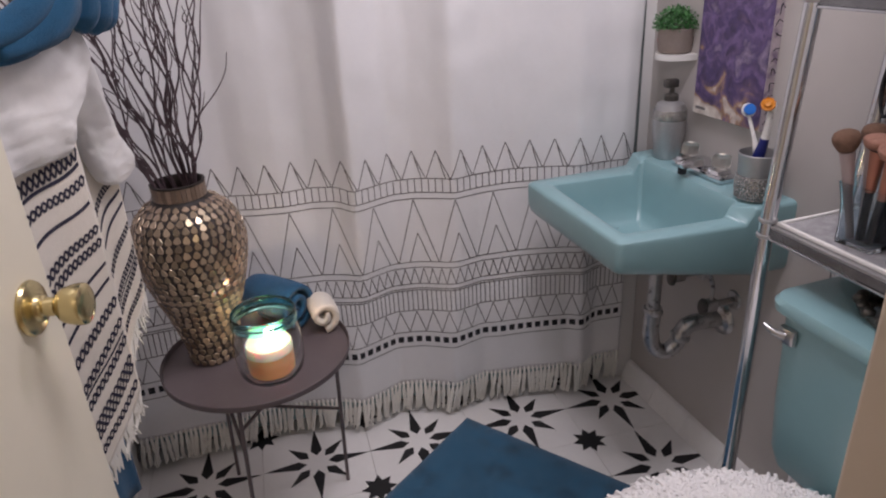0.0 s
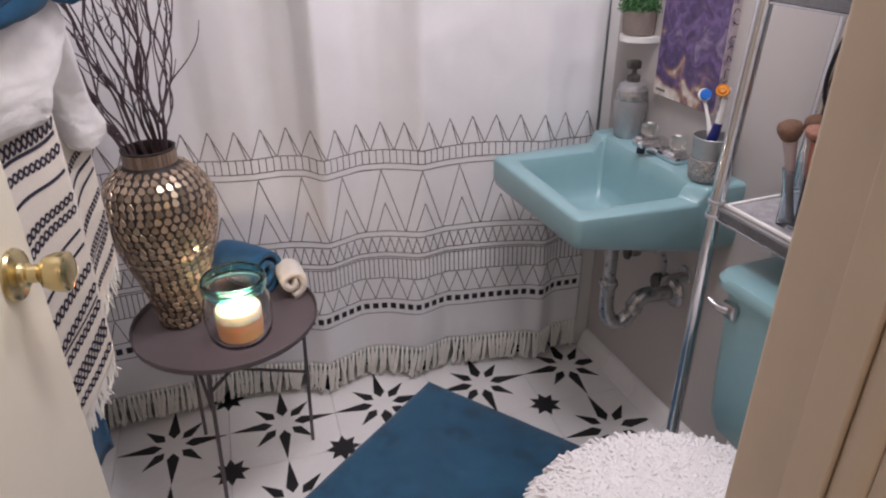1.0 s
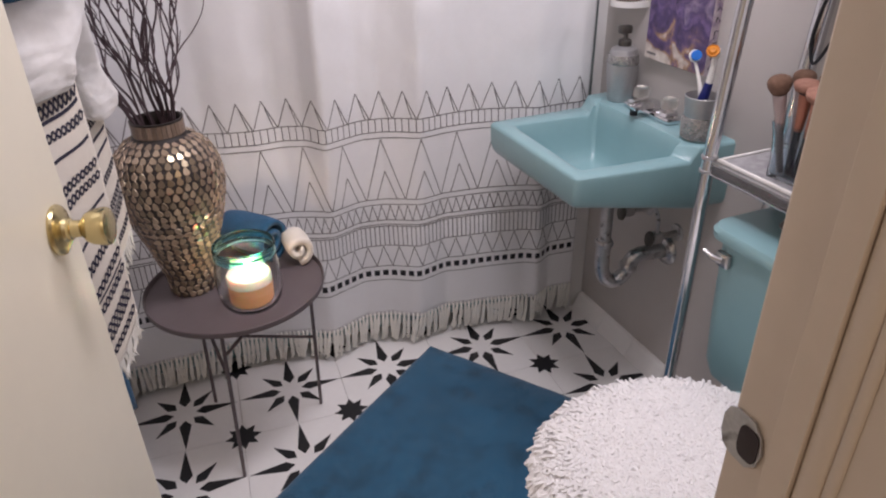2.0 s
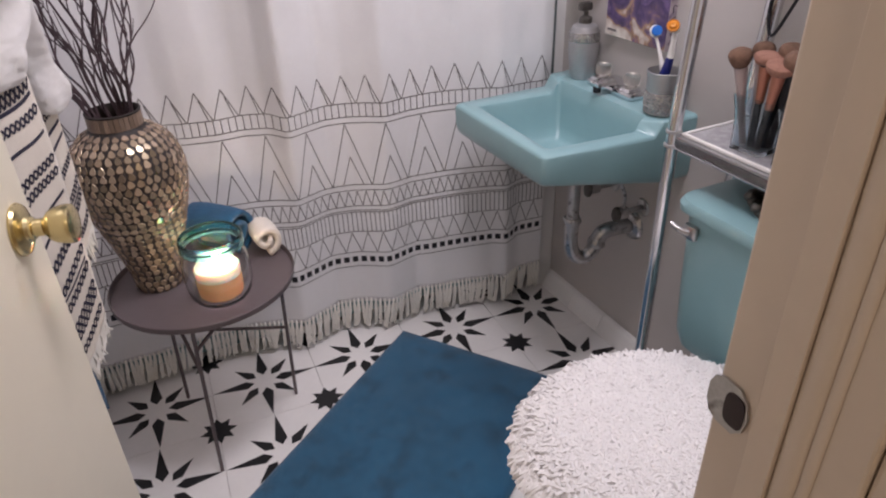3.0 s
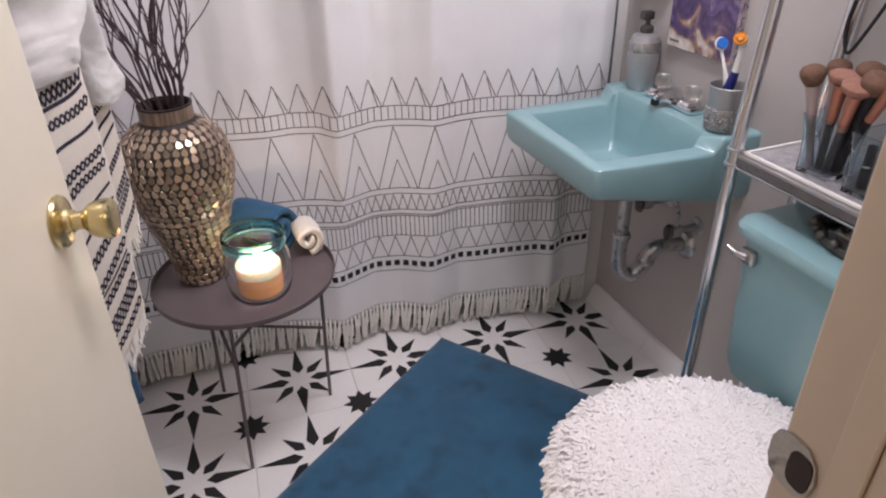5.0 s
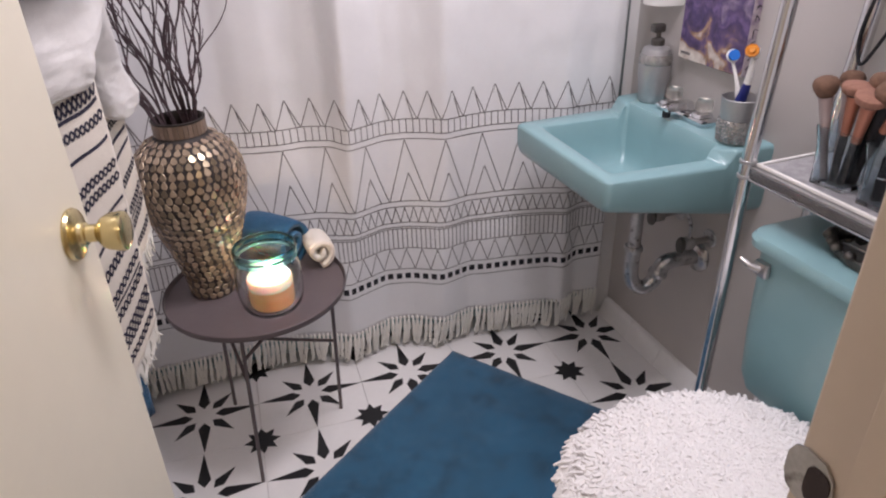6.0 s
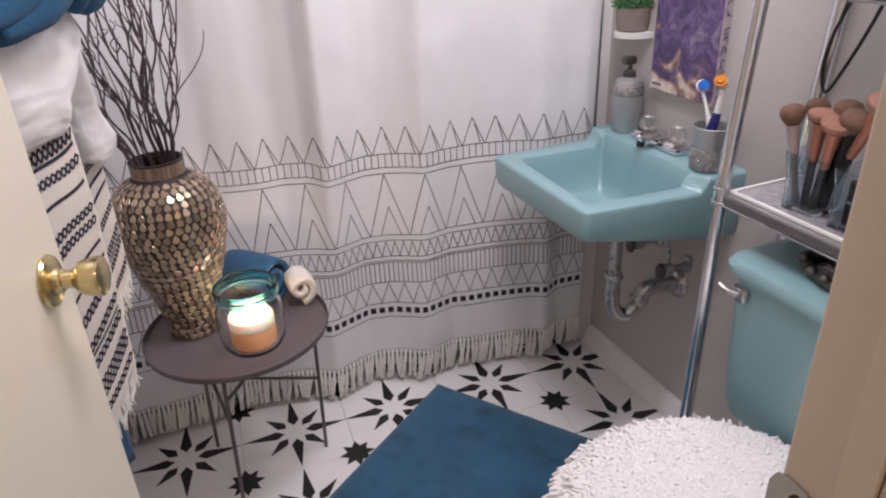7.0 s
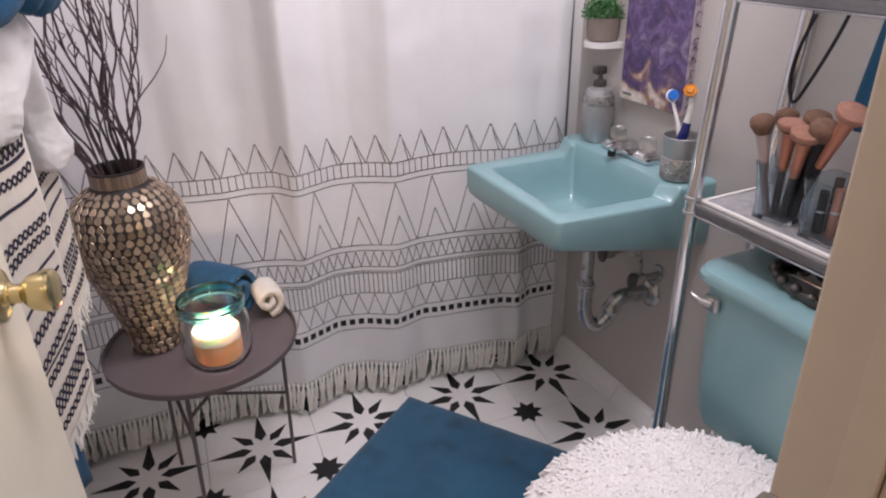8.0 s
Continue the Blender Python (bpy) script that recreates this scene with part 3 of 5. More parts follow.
part("bowl", loft([oval(-0.27, 0.16, 0.105, 0.002, front=0.95), oval(-0.27, 0.15, 0.095, 0.06), oval(-0.29, 0.15, 0.10, 0.16), oval(-0.33, 0.19, 0.15, 0.28), oval(-0.345, 0.215, 0.18, 0.36),
                   oval(-0.345, 0.222, 0.185, 0.385), oval(-0.345, 0.215, 0.18, 0.392)]), TEAL, toilet, smooth=50)
part("tank_shelf", boxed(-0.15, 0.06, -0.13, 0.13, 0.27, 0.364, bevel=0.02), TEAL, toilet, smooth=40)
part("seat", loft([oval(-0.345, 0.222, 0.185, 0.393), oval(-0.345, 0.226, 0.19, 0.40), oval(-0.345, 0.222, 0.186, 0.409)]), TEAL, toilet, smooth=50)
part("lid", loft([oval(-0.345, 0.22, 0.185, 0.410), oval(-0.345, 0.225, 0.19, 0.416), oval(-0.345, 0.21, 0.18, 0.428)]), TEAL, toilet, smooth=50)
for s in (-1, 1):
    part("hinge", boxed(-0.138, -0.112, s * 0.07 - 0.02, s * 0.07 + 0.02, 0.3935, 0.412, bevel=0.006), TEAL, toilet)

# shaggy lid cover
cover = thing("toilet_lid_cover", (0.897, -0.942, 0.43), "white shaggy chenille cover on the toilet lid", "lid cover", turn=WT)
CRX, CRY = 0.250, 0.212


def cover_z(u):
    """Height over the lid at u, 0 in the middle and 1 at the rim."""
    return 0.018 - 0.030 * u ** 6 - 0.006 * u * u


part("pad", loft([oval(0, CRX * 0.97, CRY * 0.97, -0.034)] + [oval(0, CRX * u, CRY * u, cover_z(u) + 0.0055) for u in (1.0, 0.95, 0.85, 0.6, 0.3, 0.05)]), SHAG, cover, smooth=60)
noodles = []
for i in range(7600):
    u, a = math.sqrt(rnd(0, 1.04)), rnd(0, 2 * math.pi)
    a2, L = rnd(0, 2 * math.pi), rnd(0.012, 0.021)
    if u > 0.93:
        a2 = a + rnd(-0.6, 0.6)
    x, y, z = CRX * u * math.cos(a), CRY * u * math.sin(a), cover_z(min(u, 1.0))
    dx, dy, dz = L * math.cos(a2), L * math.sin(a2), (-0.012 if u > 0.93 else 0.0)
    pts = [(x, y, z), (x + dx * 0.3, y + dy * 0.3, z + rnd(0.0055, 0.0085)), (x + dx, y + dy, z + rnd(0.0045, 0.0075) + dz)]
    noodles.append((pts, [0.0030, 0.0037, 0.0026]))
for i in range(520):                                                       # the skirt hanging round the lid
    a = rnd(0, 2 * math.pi)
    z = rnd(-0.036, 0.0)
    x, y = CRX * 0.985 * math.cos(a), CRY * 0.985 * math.sin(a)
    o = rnd(0.008, 0.016)
    noodles.append(([(x, y, z), (x + o * math.cos(a), y + o * math.sin(a), z - 0.003), (x + 1.3 * o * math.cos(a + rnd(-.4, .4)), y + 1.3 * o * math.sin(a + rnd(-.4, .4)), z - rnd(0.008, 0.018))], [0.0030, 0.0037, 0.0026]))
tagged(many_tubes("shag", noodles, SHAG, cover, "white chenille loops", seg=5), kind="stuff")

# ---- chrome shelf rack over the toilet ----
rack = thing("shelf_rack", (1.163, -0.583, 0.0), "chrome over-toilet rack with tube posts and shelves", "shelf rack", turn=WT)
RX, RY = 0.205, -0.56


def lean(z):
    """The upper half of the rack leans a little on its joints."""
    return -0.058 * max(0.0, z - 0.82)


for px, py in ((0, 0), (RX, 0), (0, RY), (RX, RY)):
    p = tube("post", [(px, py, 0.003), (px, py, 0.40), (px, py, 0.81), (px, py - 0.0005, 0.83), (px, py + lean(1.2), 1.2), (px, py + lean(1.75), 1.75)], 0.0138 if px == 0 else 0.0180, CHROME, rack, seg=20)
    for z in (0.796, 0.826, 1.204):
        c = part("collar", lathe([(0.0140, -0.004), (0.0164, -0.003), (0.0170, 0.0), (0.0164, 0.003), (0.0140, 0.004)], 20), SILVER, p, smooth=50)
        c.location = (px, py + lean(z), z)
        if px:
            c.scale = (1.32, 1.32, 1)
RAIL_GREY = material("dull_grey_rail", (0.30, 0.30, 0.31), 0.22, 0.85, vary=0.15, scale=30)
for z in (0.816, 1.216):
    q = lean(z)
    sh = part("shelf", boxed(-0.004, RX + 0.004, RY + q + 0.013, q - 0.013, z - 0.003, z + 0.003, bevel=0.001), clear("shelf_glass_%d" % int(z * 100), (0.85, 0.9, 0.9)) if z > 1 else SILVER, rack)
    part("rail", boxed(-0.005, 0.005, RY + q + 0.0140, q - 0.0140, z - 0.019, z - 0.0035, bevel=0.001), RAIL_GREY, rack)
    part("lip", boxed(-0.008, 0.006, RY + q + 0.0140, q - 0.0140, z - 0.024, z - 0.0195, bevel=0.0015), CHROME, rack)
    part("rail", boxed(RX - 0.006, RX + 0.006, RY + q + 0.0140, q - 0.0140, z - 0.012, z - 0.0035, bevel=0.002), CHROME, rack)
    part("rail", boxed(0.0140, RX - 0.0182, q - 0.006, q + 0.006, z - 0.012, z - 0.0035, bevel=0.002), CHROME, rack)

# ---- side table ----
TX, TYY, TZ, TR = 0.208, -0.142, 0.468, 0.212
table = thing("side_table", (TX, TYY, 0), "round grey-brown metal tray side table on thin legs", "table")
part("tray", lathe([(0, TZ - 0.003), (TR - 0.004, TZ - 0.003), (TR - 0.001, TZ - 0.001), (TR, TZ + 0.012), (TR - 0.0015, TZ + 0.0135), (TR - 0.003, TZ + 0.012), (TR - 0.005, TZ + 0.001), (0, TZ + 0.001)], 96), TABLE_GREY, table, smooth=35)
feet = [(0.142 - TX, -0.293 - TYY), (0.373 - TX, -0.092 - TYY), (0.085 - TX, 0.020 - TYY)]
tops = [(0.160 - TX, -0.275 - TYY), (0.384 - TX, -0.118 - TYY), (0.100 - TX, -0.005 - TYY)]
for (ax, ay), (bx, by) in zip(feet, tops):
    tube("leg", [(ax, ay, 0.002), (bx, by, TZ - 0.004)], 0.0048, TABLE_GREY, table)
zb = 0.247
k = zb / (TZ - 0.006)
a, b = ([feet[n][m] + (tops[n][m] - feet[n][m]) * k for m in (0, 1)] for n in (1, 2))
tube("crossbar", [(a[0], a[1], zb), (b[0], b[1], zb)], 0.0042, TABLE_GREY, table)
tube("brace", [(0.158 - TX, -0.277 - TYY, 0.37), (0.335 - TX, -0.150 - TYY, TZ - 0.004)], 0.0042, TABLE_GREY, table)
tube("brace", [(0.154 - TX, -0.281 - TYY, 0.305), (0.100 - TX, -0.090 - TYY, TZ - 0.004)], 0.0042, TABLE_GREY, table)

# ---- vase with mosaic of mother-of-pearl drops ----
VX, VY, VZ = 0.113, -0.106, TZ + 0.002
VP = [(0.0, 0.0), (0.050, 0.0), (0.054, 0.008), (0.060, 0.05), (0.075, 0.11), (0.094, 0.17), (0.109, 0.225), (0.117, 0.275), (0.114, 0.315), (0.100, 0.350), (0.078, 0.373), (0.060, 0.383), (0.0545, 0.388)]
VNECK = [(0.0545, 0.388), (0.0525, 0.395), (0.0525, 0.412), (0.0545, 0.419), (0.0555, 0.422), (0.051, 0.423), (0.048, 0.419), (0.048, 0.39), (0.07, 0.36), (0.09, 0.28), (0.05, 0.03), (0.0, 0.02)]
prof = curve_points([(r, z, 0) for r, z in VP[1:]], 120)
vase = thing("vase", (VX, VY, VZ), "tall urn vase covered in gold-brown pearl mosaic drops", "vase")
part("body", lathe([(0, 0)] + [(p[0], p[1]) for p in prof[::3]] + VNECK[1:], 64), VASE_GROUT, vase, smooth=60)


def drop_mesh(bm, m):
    """One domed teardrop chip in its own plane: x across, y up, z outwards."""
    n = 12
    rim, top = [], []
    for i in range(n):
        a = 2 * math.pi * i / n
        w = 0.5 * math.sin(a) * (1 - 0.42 * math.cos(a))
        h = 0.52 * math.cos(a) + 0.05 * max(0.0, math.cos(a)) ** 6
        rim.append(bm.verts.new(m @ Vector((w, h, -0.05))))
        top.append(bm.verts.new(m @ Vector((w * 0.86, h * 0.86, 0.12))))
    for i in range(n):
        j = (i + 1) % n
        bm.faces.new((rim[j], rim[i], top[i], top[j]))
    bm.faces.new(list(reversed(top)))


bm = bmesh.new()
drop_mesh(bm, Matrix.Identity(4))
chip_me = bpy.data.meshes.new("mosaic_chip")
bm.to_mesh(chip_me)
bm.free()
chip_me.materials.append(PEARL)
for p in chip_me.polygons:
    p.use_smooth = False
arc = np.concatenate([[0], np.cumsum(np.linalg.norm(np.diff(prof, axis=0), axis=1))])
rest = bmesh.new()


def petal_turn(a, z, r):
    """Chips point away from the middle of three rosettes round the belly, and up on the shoulder."""
    da = (a + radians(76) + math.pi / 3) % (2 * math.pi / 3) - math.pi / 3
    dx, dz = da * r, (z - 0.185) * 1.6
    turn = -math.degrees(math.atan2(dx, dz))
    if z > 0.185:
        turn *= max(0.0, 1 - (z - 0.185) / 0.10)
    return turn + rnd(-12, 12)


row, s, near = 0, 0.010, 0
while s < arc[-1] - 0.004:
    r, z = np.interp(s, arc, prof[:, 0]), np.interp(s, arc, prof[:, 1])
    r2, z2 = np.interp(s + 0.004, arc, prof[:, 0]), np.interp(s + 0.004, arc, prof[:, 1])
    count = max(12, int(round(2 * math.pi * r / 0.0180)))
    for i in range(count):
        a = 2 * math.pi * (i + 0.5 * (row % 2) + rnd(-0.07, 0.07)) / count
        up = Vector(((r2 - r) * math.cos(a), (r2 - r) * math.sin(a), z2 - z)).normalized()
        side = Vector((-math.sin(a), math.cos(a), 0))
        outw = side.cross(up).normalized()
        m = Matrix((side, up, outw)).transposed().to_4x4()
        m = Matrix.Translation((r * math.cos(a), r * math.sin(a), z + rnd(-0.0012, 0.0012))) @ m @ pose(0, 0, 0, rnd(-8, 8), rnd(-8, 8), petal_turn(a, z, r)) @ Matrix.Diagonal((rnd(0.0132, 0.0156), rnd(0.0166, 0.0190), 0.010, 1))
        toward = math.cos(a) * 0.1 + math.sin(a) * -1.0
        if toward > 0.62 and near < 300 and 0.03 < z:
            ob = new("mosaic_chip", chip_me)
            ob.parent, ob.matrix_local = vase, m
            near += 1
        else:
            drop_mesh(rest, m)
    row += 1
    s += 0.0166
tagged(part("mosaic_rest", rest, PEARL, vase, "gold-brown pearl mosaic chips"), kind="stuff")
neck_chips = bmesh.new()
for i in range(34):
    a = 2 * math.pi * i / 34
    m = Matrix.Translation((0.0532 * math.cos(a), 0.0532 * math.sin(a), 0.4045)) @ pose(0, 0, 0, 90, 0, math.degrees(a) + 90)
    rr = bmesh.ops.create_cube(neck_chips, size=1.0, matrix=m @ Matrix.Diagonal((0.0090, 0.0270, 0.003, 1)))
tagged(part("neck_mosaic", neck_chips, island_tint(material("brown_shell", (0.25, 0.18, 0.135), 0.3, 0.2, scale=60), 0.25), vase, "brown shell neck band"), kind="stuff")

# branches in the vase
bunch = thing("branches", (VX, VY, VZ + 0.05), "bunch of dark curly willow branches in the vase", "branches")
NECK = 0.345
for i in range(27):
    fan = i / 26.0
    slope, ny = -0.62 + 0.82 * fan + rnd(-0.06, 0.06), rnd(-0.04, 0.14)
    a0 = math.pi * (1 - fan) + rnd(-0.7, 0.7)
    nx, nyk = 0.034 * math.cos(a0), 0.034 * math.sin(a0)
    L = rnd(0.78, 1.0)
    p1, p2, w1, w2 = rnd(0, 6), rnd(0, 6), rnd(0.004, 0.009) + 0.008 * fan, rnd(0.003, 0.0065)
    pts = []
    for k in range(15):
        h = L * k / 14
        g = h - NECK
        f = min(1, max(0, g / 0.10))
        x = nx + slope * g * (0.8 + 0.25 * max(0, g)) + f * (w1 * math.sin(p1 + g * (38 - 14 * fan)) + w2 * math.sin(p2 + g * 83))
        y = nyk + ny * g + f * (w1 * math.sin(p2 + g * (34 - 12 * fan)) + w2 * math.cos(p1 + g * 71))
        if g < 0:
            x, y = nx * (1 + g / NECK * 0.8) + slope * g * 0.12, nyk * (1 + g / NECK * 0.8)
        pts.append((x, y, h))
    cp = curve_points(pts, 70)
    b = tube("branch", cp, np.linspace(0.0029, 0.0012, 70) * rnd(0.7, 1.25), TWIG, bunch, seg=7)
    for t in range(random.randint(3, 5) + (3 if fan < 0.3 else 0)):
        k = random.randint(32, 60)
        along = cp[k + 1] - cp[k]
        along = along / np.linalg.norm(along)
        sidew = np.array((rnd(-1, 1), rnd(-1, 1), 0))
        sidew = sidew / np.linalg.norm(sidew)
        Lt = rnd(0.02, 0.05) if t % 2 else rnd(0.08, 0.20)
        q = [cp[k]]
        for s in range(1, 5):
            fr = s / 4
            q.append(cp[k] + along * Lt * fr + sidew * (0.22 * Lt * math.sin(fr * 1.5) + 0.006 * math.sin(fr * 7 + p1)))
        tube("twig", curve_points(q, 16), np.linspace(0.0017, 0.0008, 16), TWIG, b, seg=5)

# ---- candle in a glass jar ----
JX, JY, JZ = 0.241, -0.229, TZ + 0.0015
jar = thing("candle_jar", (JX, JY, JZ), "lit peach candle in a clear glass jar with teal rim", "candle")
outer = [(0.0, 0.0), (0.050, 0.0), (0.060, 0.004), (0.069, 0.018), (0.074, 0.045), (0.0745, 0.075), (0.071, 0.105), (0.066, 0.120), (0.0645, 0.127)]
inner = [(0.0615, 0.127), (0.063, 0.119), (0.068, 0.104), (0.0715, 0.075), (0.071, 0.045), (0.066, 0.020), (0.057, 0.009), (0.045, 0.006), (0.0, 0.006)]
part("glass", lathe(outer + inner, 56), GLASS, jar, "clear glass bowl", smooth=50).visible_shadow = False
part("rim", lathe([(0.0645, 0.1275), (0.069, 0.130), (0.0695, 0.134), (0.067, 0.137), (0.0665, 0.140), (0.069, 0.143), (0.0695, 0.147), (0.068, 0.156), (0.066, 0.158), (0.0645, 0.156), (0.0645, 0.137), (0.0625, 0.1275), (0.0645, 0.1275)], 56), TEAL_GLASS, jar, "teal glass screw rim", smooth=50).visible_shadow = False
part("wax", lathe([(0.0, 0.0065), (0.040, 0.0065), (0.049, 0.012), (0.0505, 0.03), (0.0505, 0.060), (0.0, 0.060)], 48), WAX, jar, "peach wax", smooth=50)
# upper wax in the pale colour that stands for the flame's glow
part("melted_wax", lathe([(0.0, 0.0602), (0.0505, 0.0602), (0.0505, 0.078), (0.048, 0.081), (0.044, 0.079), (0.0, 0.078)], 48), LIT_WAX, jar, "translucent upper wax, coloured pale for the candle glow", smooth=50)
tube("wick", curve_points([(0, 0, 0.079), (0.0005, 0, 0.085), (0.002, 0, 0.091)], 6), 0.0011, PRINT_BLACK, jar, seg=6)
part("flame", lathe([(0, 0.085), (0.0045, 0.089), (0.0062, 0.096), (0.0048, 0.106), (0.002, 0.117), (0, 0.122)], 16), FLAME, jar, "small candle flame", smooth=60)
cl = new("candle_light", CANDLE)
cl.matrix_world = pose(JX + 0.012, JY - 0.004, JZ + 0.091)

# ---- rug ----
E1, E2 = Vector((-0.774, -0.633, 0)), Vector((0.633, -0.774, 0))
rug = thing("bath_rug", (0.752, 0.050, 0.001), "teal blue plush bath rug laid askew on the tiles", "rug")


def rug_fn(u, v):
    edge = min(u, 1 - u, v * 0.62, (1 - v) * 0.62)
    p = E1 * (0.86 * v) + E2 * (0.56 * u)
    z = 0.004 + 0.012 * (1 - math.exp(-edge * 60)) + 0.0015 * noise.noise(Vector((p.x * 14, p.y * 14, 0.3)))
    return (p.x, p.y, z)


sheet("plush_top", rug_fn, 90, 120, 0, RUG, rug)
bm = bmesh.new()
q = [bm.verts.new(E1 * (0.86 * v) + E2 * (0.56 * u) + Vector((0, 0, z))) for z in (0.0, 0.0038) for u, v in ((0.004, 0.004), (0.996, 0.004), (0.996, 0.996), (0.004, 0.996))]
for f in ((3, 2, 1, 0), (4, 5, 6, 7), (0, 1, 5, 4), (1, 2, 6, 5), (2, 3, 7, 6), (3, 0, 4, 7)):
    bm.faces.new([q[i] for i in f])
part("backing", bm, PRINT, rug, "rubber backing")

# ---- floor: painted tiles with stencilled stars ----
floor = thing("floor", (0, 0, 0), "white painted tile floor stencilled with black eight-point stars", "floor", kind="structure")
part("subfloor", boxed(XL - 0.1, XR + 0.3, YD - 0.1, YB, -0.1, -0.0045), GROUT, floor)
S = 0.30
bm = bmesh.new()
box(bm, -S / 2 + 0.0006, S / 2 - 0.0006, -S / 2 + 0.0006, S / 2 - 0.0006, -0.004, 0.0, bevel=0.0006, segments=1)
tile_me = bpy.data.meshes.new("tile")
bm.to_mesh(tile_me)
bm.free()
tile_me.materials.append(TILE_WHITE)


def star_mesh(name, polys):
    bm = bmesh.new()
    for poly in polys:
        f = bm.faces.new([bm.verts.new((x, y, 0.0004)) for x, y in poly])
        r = bmesh.ops.extrude_face_region(bm, geom=[f])
        for v in r["geom"]:
            if isinstance(v, bmesh.types.BMVert):
                v.co.z += 0.0004
    bmesh.ops.recalc_face_normals(bm, faces=bm.faces)
    me = bpy.data.meshes.new(name)
    bm.to_mesh(me)
    bm.free()
    me.materials.append(STENCIL)
    return me


kites = []
for i in range(8):
    a = radians(45 * i)
    tip, wide, inner_r, w = (0.147, 0.052, 0.030, 0.0165) if i % 2 == 0 else (0.110, 0.052, 0.032, 0.0150)
    kites.append([(r * math.cos(a) - s * math.sin(a), r * math.sin(a) + s * math.cos(a)) for r, s in ((inner_r, 0), (wide, -w), (tip, 0), (wide, w))])
star_me = star_mesh("star", kites)
small_me = star_mesh("small_star", [[((0.049 if i % 2 == 0 else 0.029) * math.cos(radians(22.5 * i)), (0.049 if i % 2 == 0 else 0.029) * math.sin(radians(22.5 * i))) for i in range(16)]])
jog = {1: 0.0, 2: -0.007, 3: 0.006, 4: -0.003}
for iy in range(-5, 2):
    for ix in range(-1, 6):
        t = new("tile", tile_me)
        t.parent = floor
        sx = (ix * S, iy * S)
        t.location = (sx[0], sx[1], rnd(-0.0002, 0.0002))
        if 0 <= ix < 5:
            s = new("star", star_me)
            s.parent = t
            s.matrix_local = pose(jog.get(ix, 0) + rnd(-0.002, 0.002), rnd(-0.002, 0.002), 0, 0, 0, rnd(-1, 1))
            if ix == 4:
                continue
            c = new("small_star", small_me)
            c.parent = floor
            c.matrix_local = pose(sx[0] + S / 2 + jog.get(ix, 0), sx[1] - S / 2 + rnd(-0.003, 0.003), 0.0002, 0, 0, rnd(-2, 2))
base = thing("baseboard", (wall_x(0), 0, 0), "white tiled baseboard along the wall", "baseboard", kind="structure", turn=WT)
for i in range(9):
    ya, yb = 0.10 - 0.152 * (i + 1) + 0.0008, 0.10 - 0.152 * i - 0.0008
    part("base_tile", loft([[(x, y, z) for x, z in ((-0.056, 0.001), (-0.0555, 0.006), (-0.046, 0.022), (-0.038, 0.043), (-0.033, 0.052), (-0.026, 0.056), (-0.001, 0.057), (-0.001, 0.001))] for y in (ya, yb)]), TILE_WHITE, base, smooth=40)


# ---- under the sink ----
trap = thing("drain_trap", (1.165, -0.24, 0.34), "worn chrome P-trap drain pipe under the sink", "pipe")
TO = np.array((1.165, -0.24, 0.34))
tube("tailpiece", np.array([(1.165, -0.24, 0.665), (1.165, -0.24, 0.442)]) - TO, 0.0165, PIPE, trap, seg=20)
tube("trap_bend", curve_points(np.array([(1.165, -0.24, 0.452), (1.165, -0.24, 0.382), (1.176, -0.242, 0.344), (1.202, -0.246, 0.326), (1.229, -0.250, 0.341), (1.243, -0.252, 0.368)]) - TO, 30), 0.020, PIPE, trap, seg=20)
tube("trap_arm", curve_points(np.array([(1.243, -0.252, 0.358), (1.247, -0.252, 0.380), (1.263, -0.255, 0.400), (1.30, -0.260, 0.406), (1.360, -0.268, 0.409)]) - TO, 26), 0.0215, PIPE, trap, seg=20)
for p, q in (((1.165, -0.24, 0.444), (1.165, -0.24, 0.460)), ((1.240, -0.251, 0.359), (1.245, -0.252, 0.377))):
    tube("slip_nut", curve_points(np.array([p, q]) - TO, 4), [0.0235, 0.0255, 0.0255, 0.0235], PIPE, trap, seg=8)
fl = part("escutcheon", lathe([(0.02, 0.014), (0.030, 0.012), (0.042, 0.004), (0.044, 0.0)], 28), PIPE, trap, "dull chrome wall flange", smooth=40)
fl.matrix_local = pose(wall_x(-0.268) - 0.0190 - TO[0], -0.268 - TO[1], 0.409 - TO[2], 0, -90, WT)
for vy, vz in ((-0.175, 0.500), (-0.300, 0.478)):
    wx = wall_x(vy) - 0.018
    valve = thing("shutoff_valve", (wx, vy, vz), "tarnished chrome water shut-off valve at the wall", "valve", group="valves under the sink", turn=WT)
    tube("stub", [(-0.001, 0, 0), (-0.06, 0, 0)], 0.0085, PIPE, valve)
    part("flange", lathe([(0.009, 0.006), (0.022, 0.004), (0.025, 0.0)], 20), PIPE, valve, smooth=40).matrix_local = pose(-0.001, 0, 0, 0, -90, 0)
    part("valve_body", boxed(-0.085, -0.055, -0.013, 0.013, -0.013, 0.016, bevel=0.005), PIPE, valve, smooth=40)
    part("handle", lathe([(0, 0.0), (0.020, 0.0), (0.024, 0.005), (0.020, 0.012), (0, 0.013)], 10, 0.65), DARK_METAL, valve, "dark oval handle").matrix_local = pose(-0.086, 0, 0, 0, -90, 0)
    tube("supply_tube", curve_points([(-0.07, 0, 0.016), (-0.072, 0, 0.06), (-0.09, -0.01 if vy > -0.3 else 0.02, 0.115)], 12), 0.005, PIPE, valve)
rodp = thing("pop_up_rod", (1.168, -0.24, 0.60), "dark metal pop-up drain lever rod", "rod")
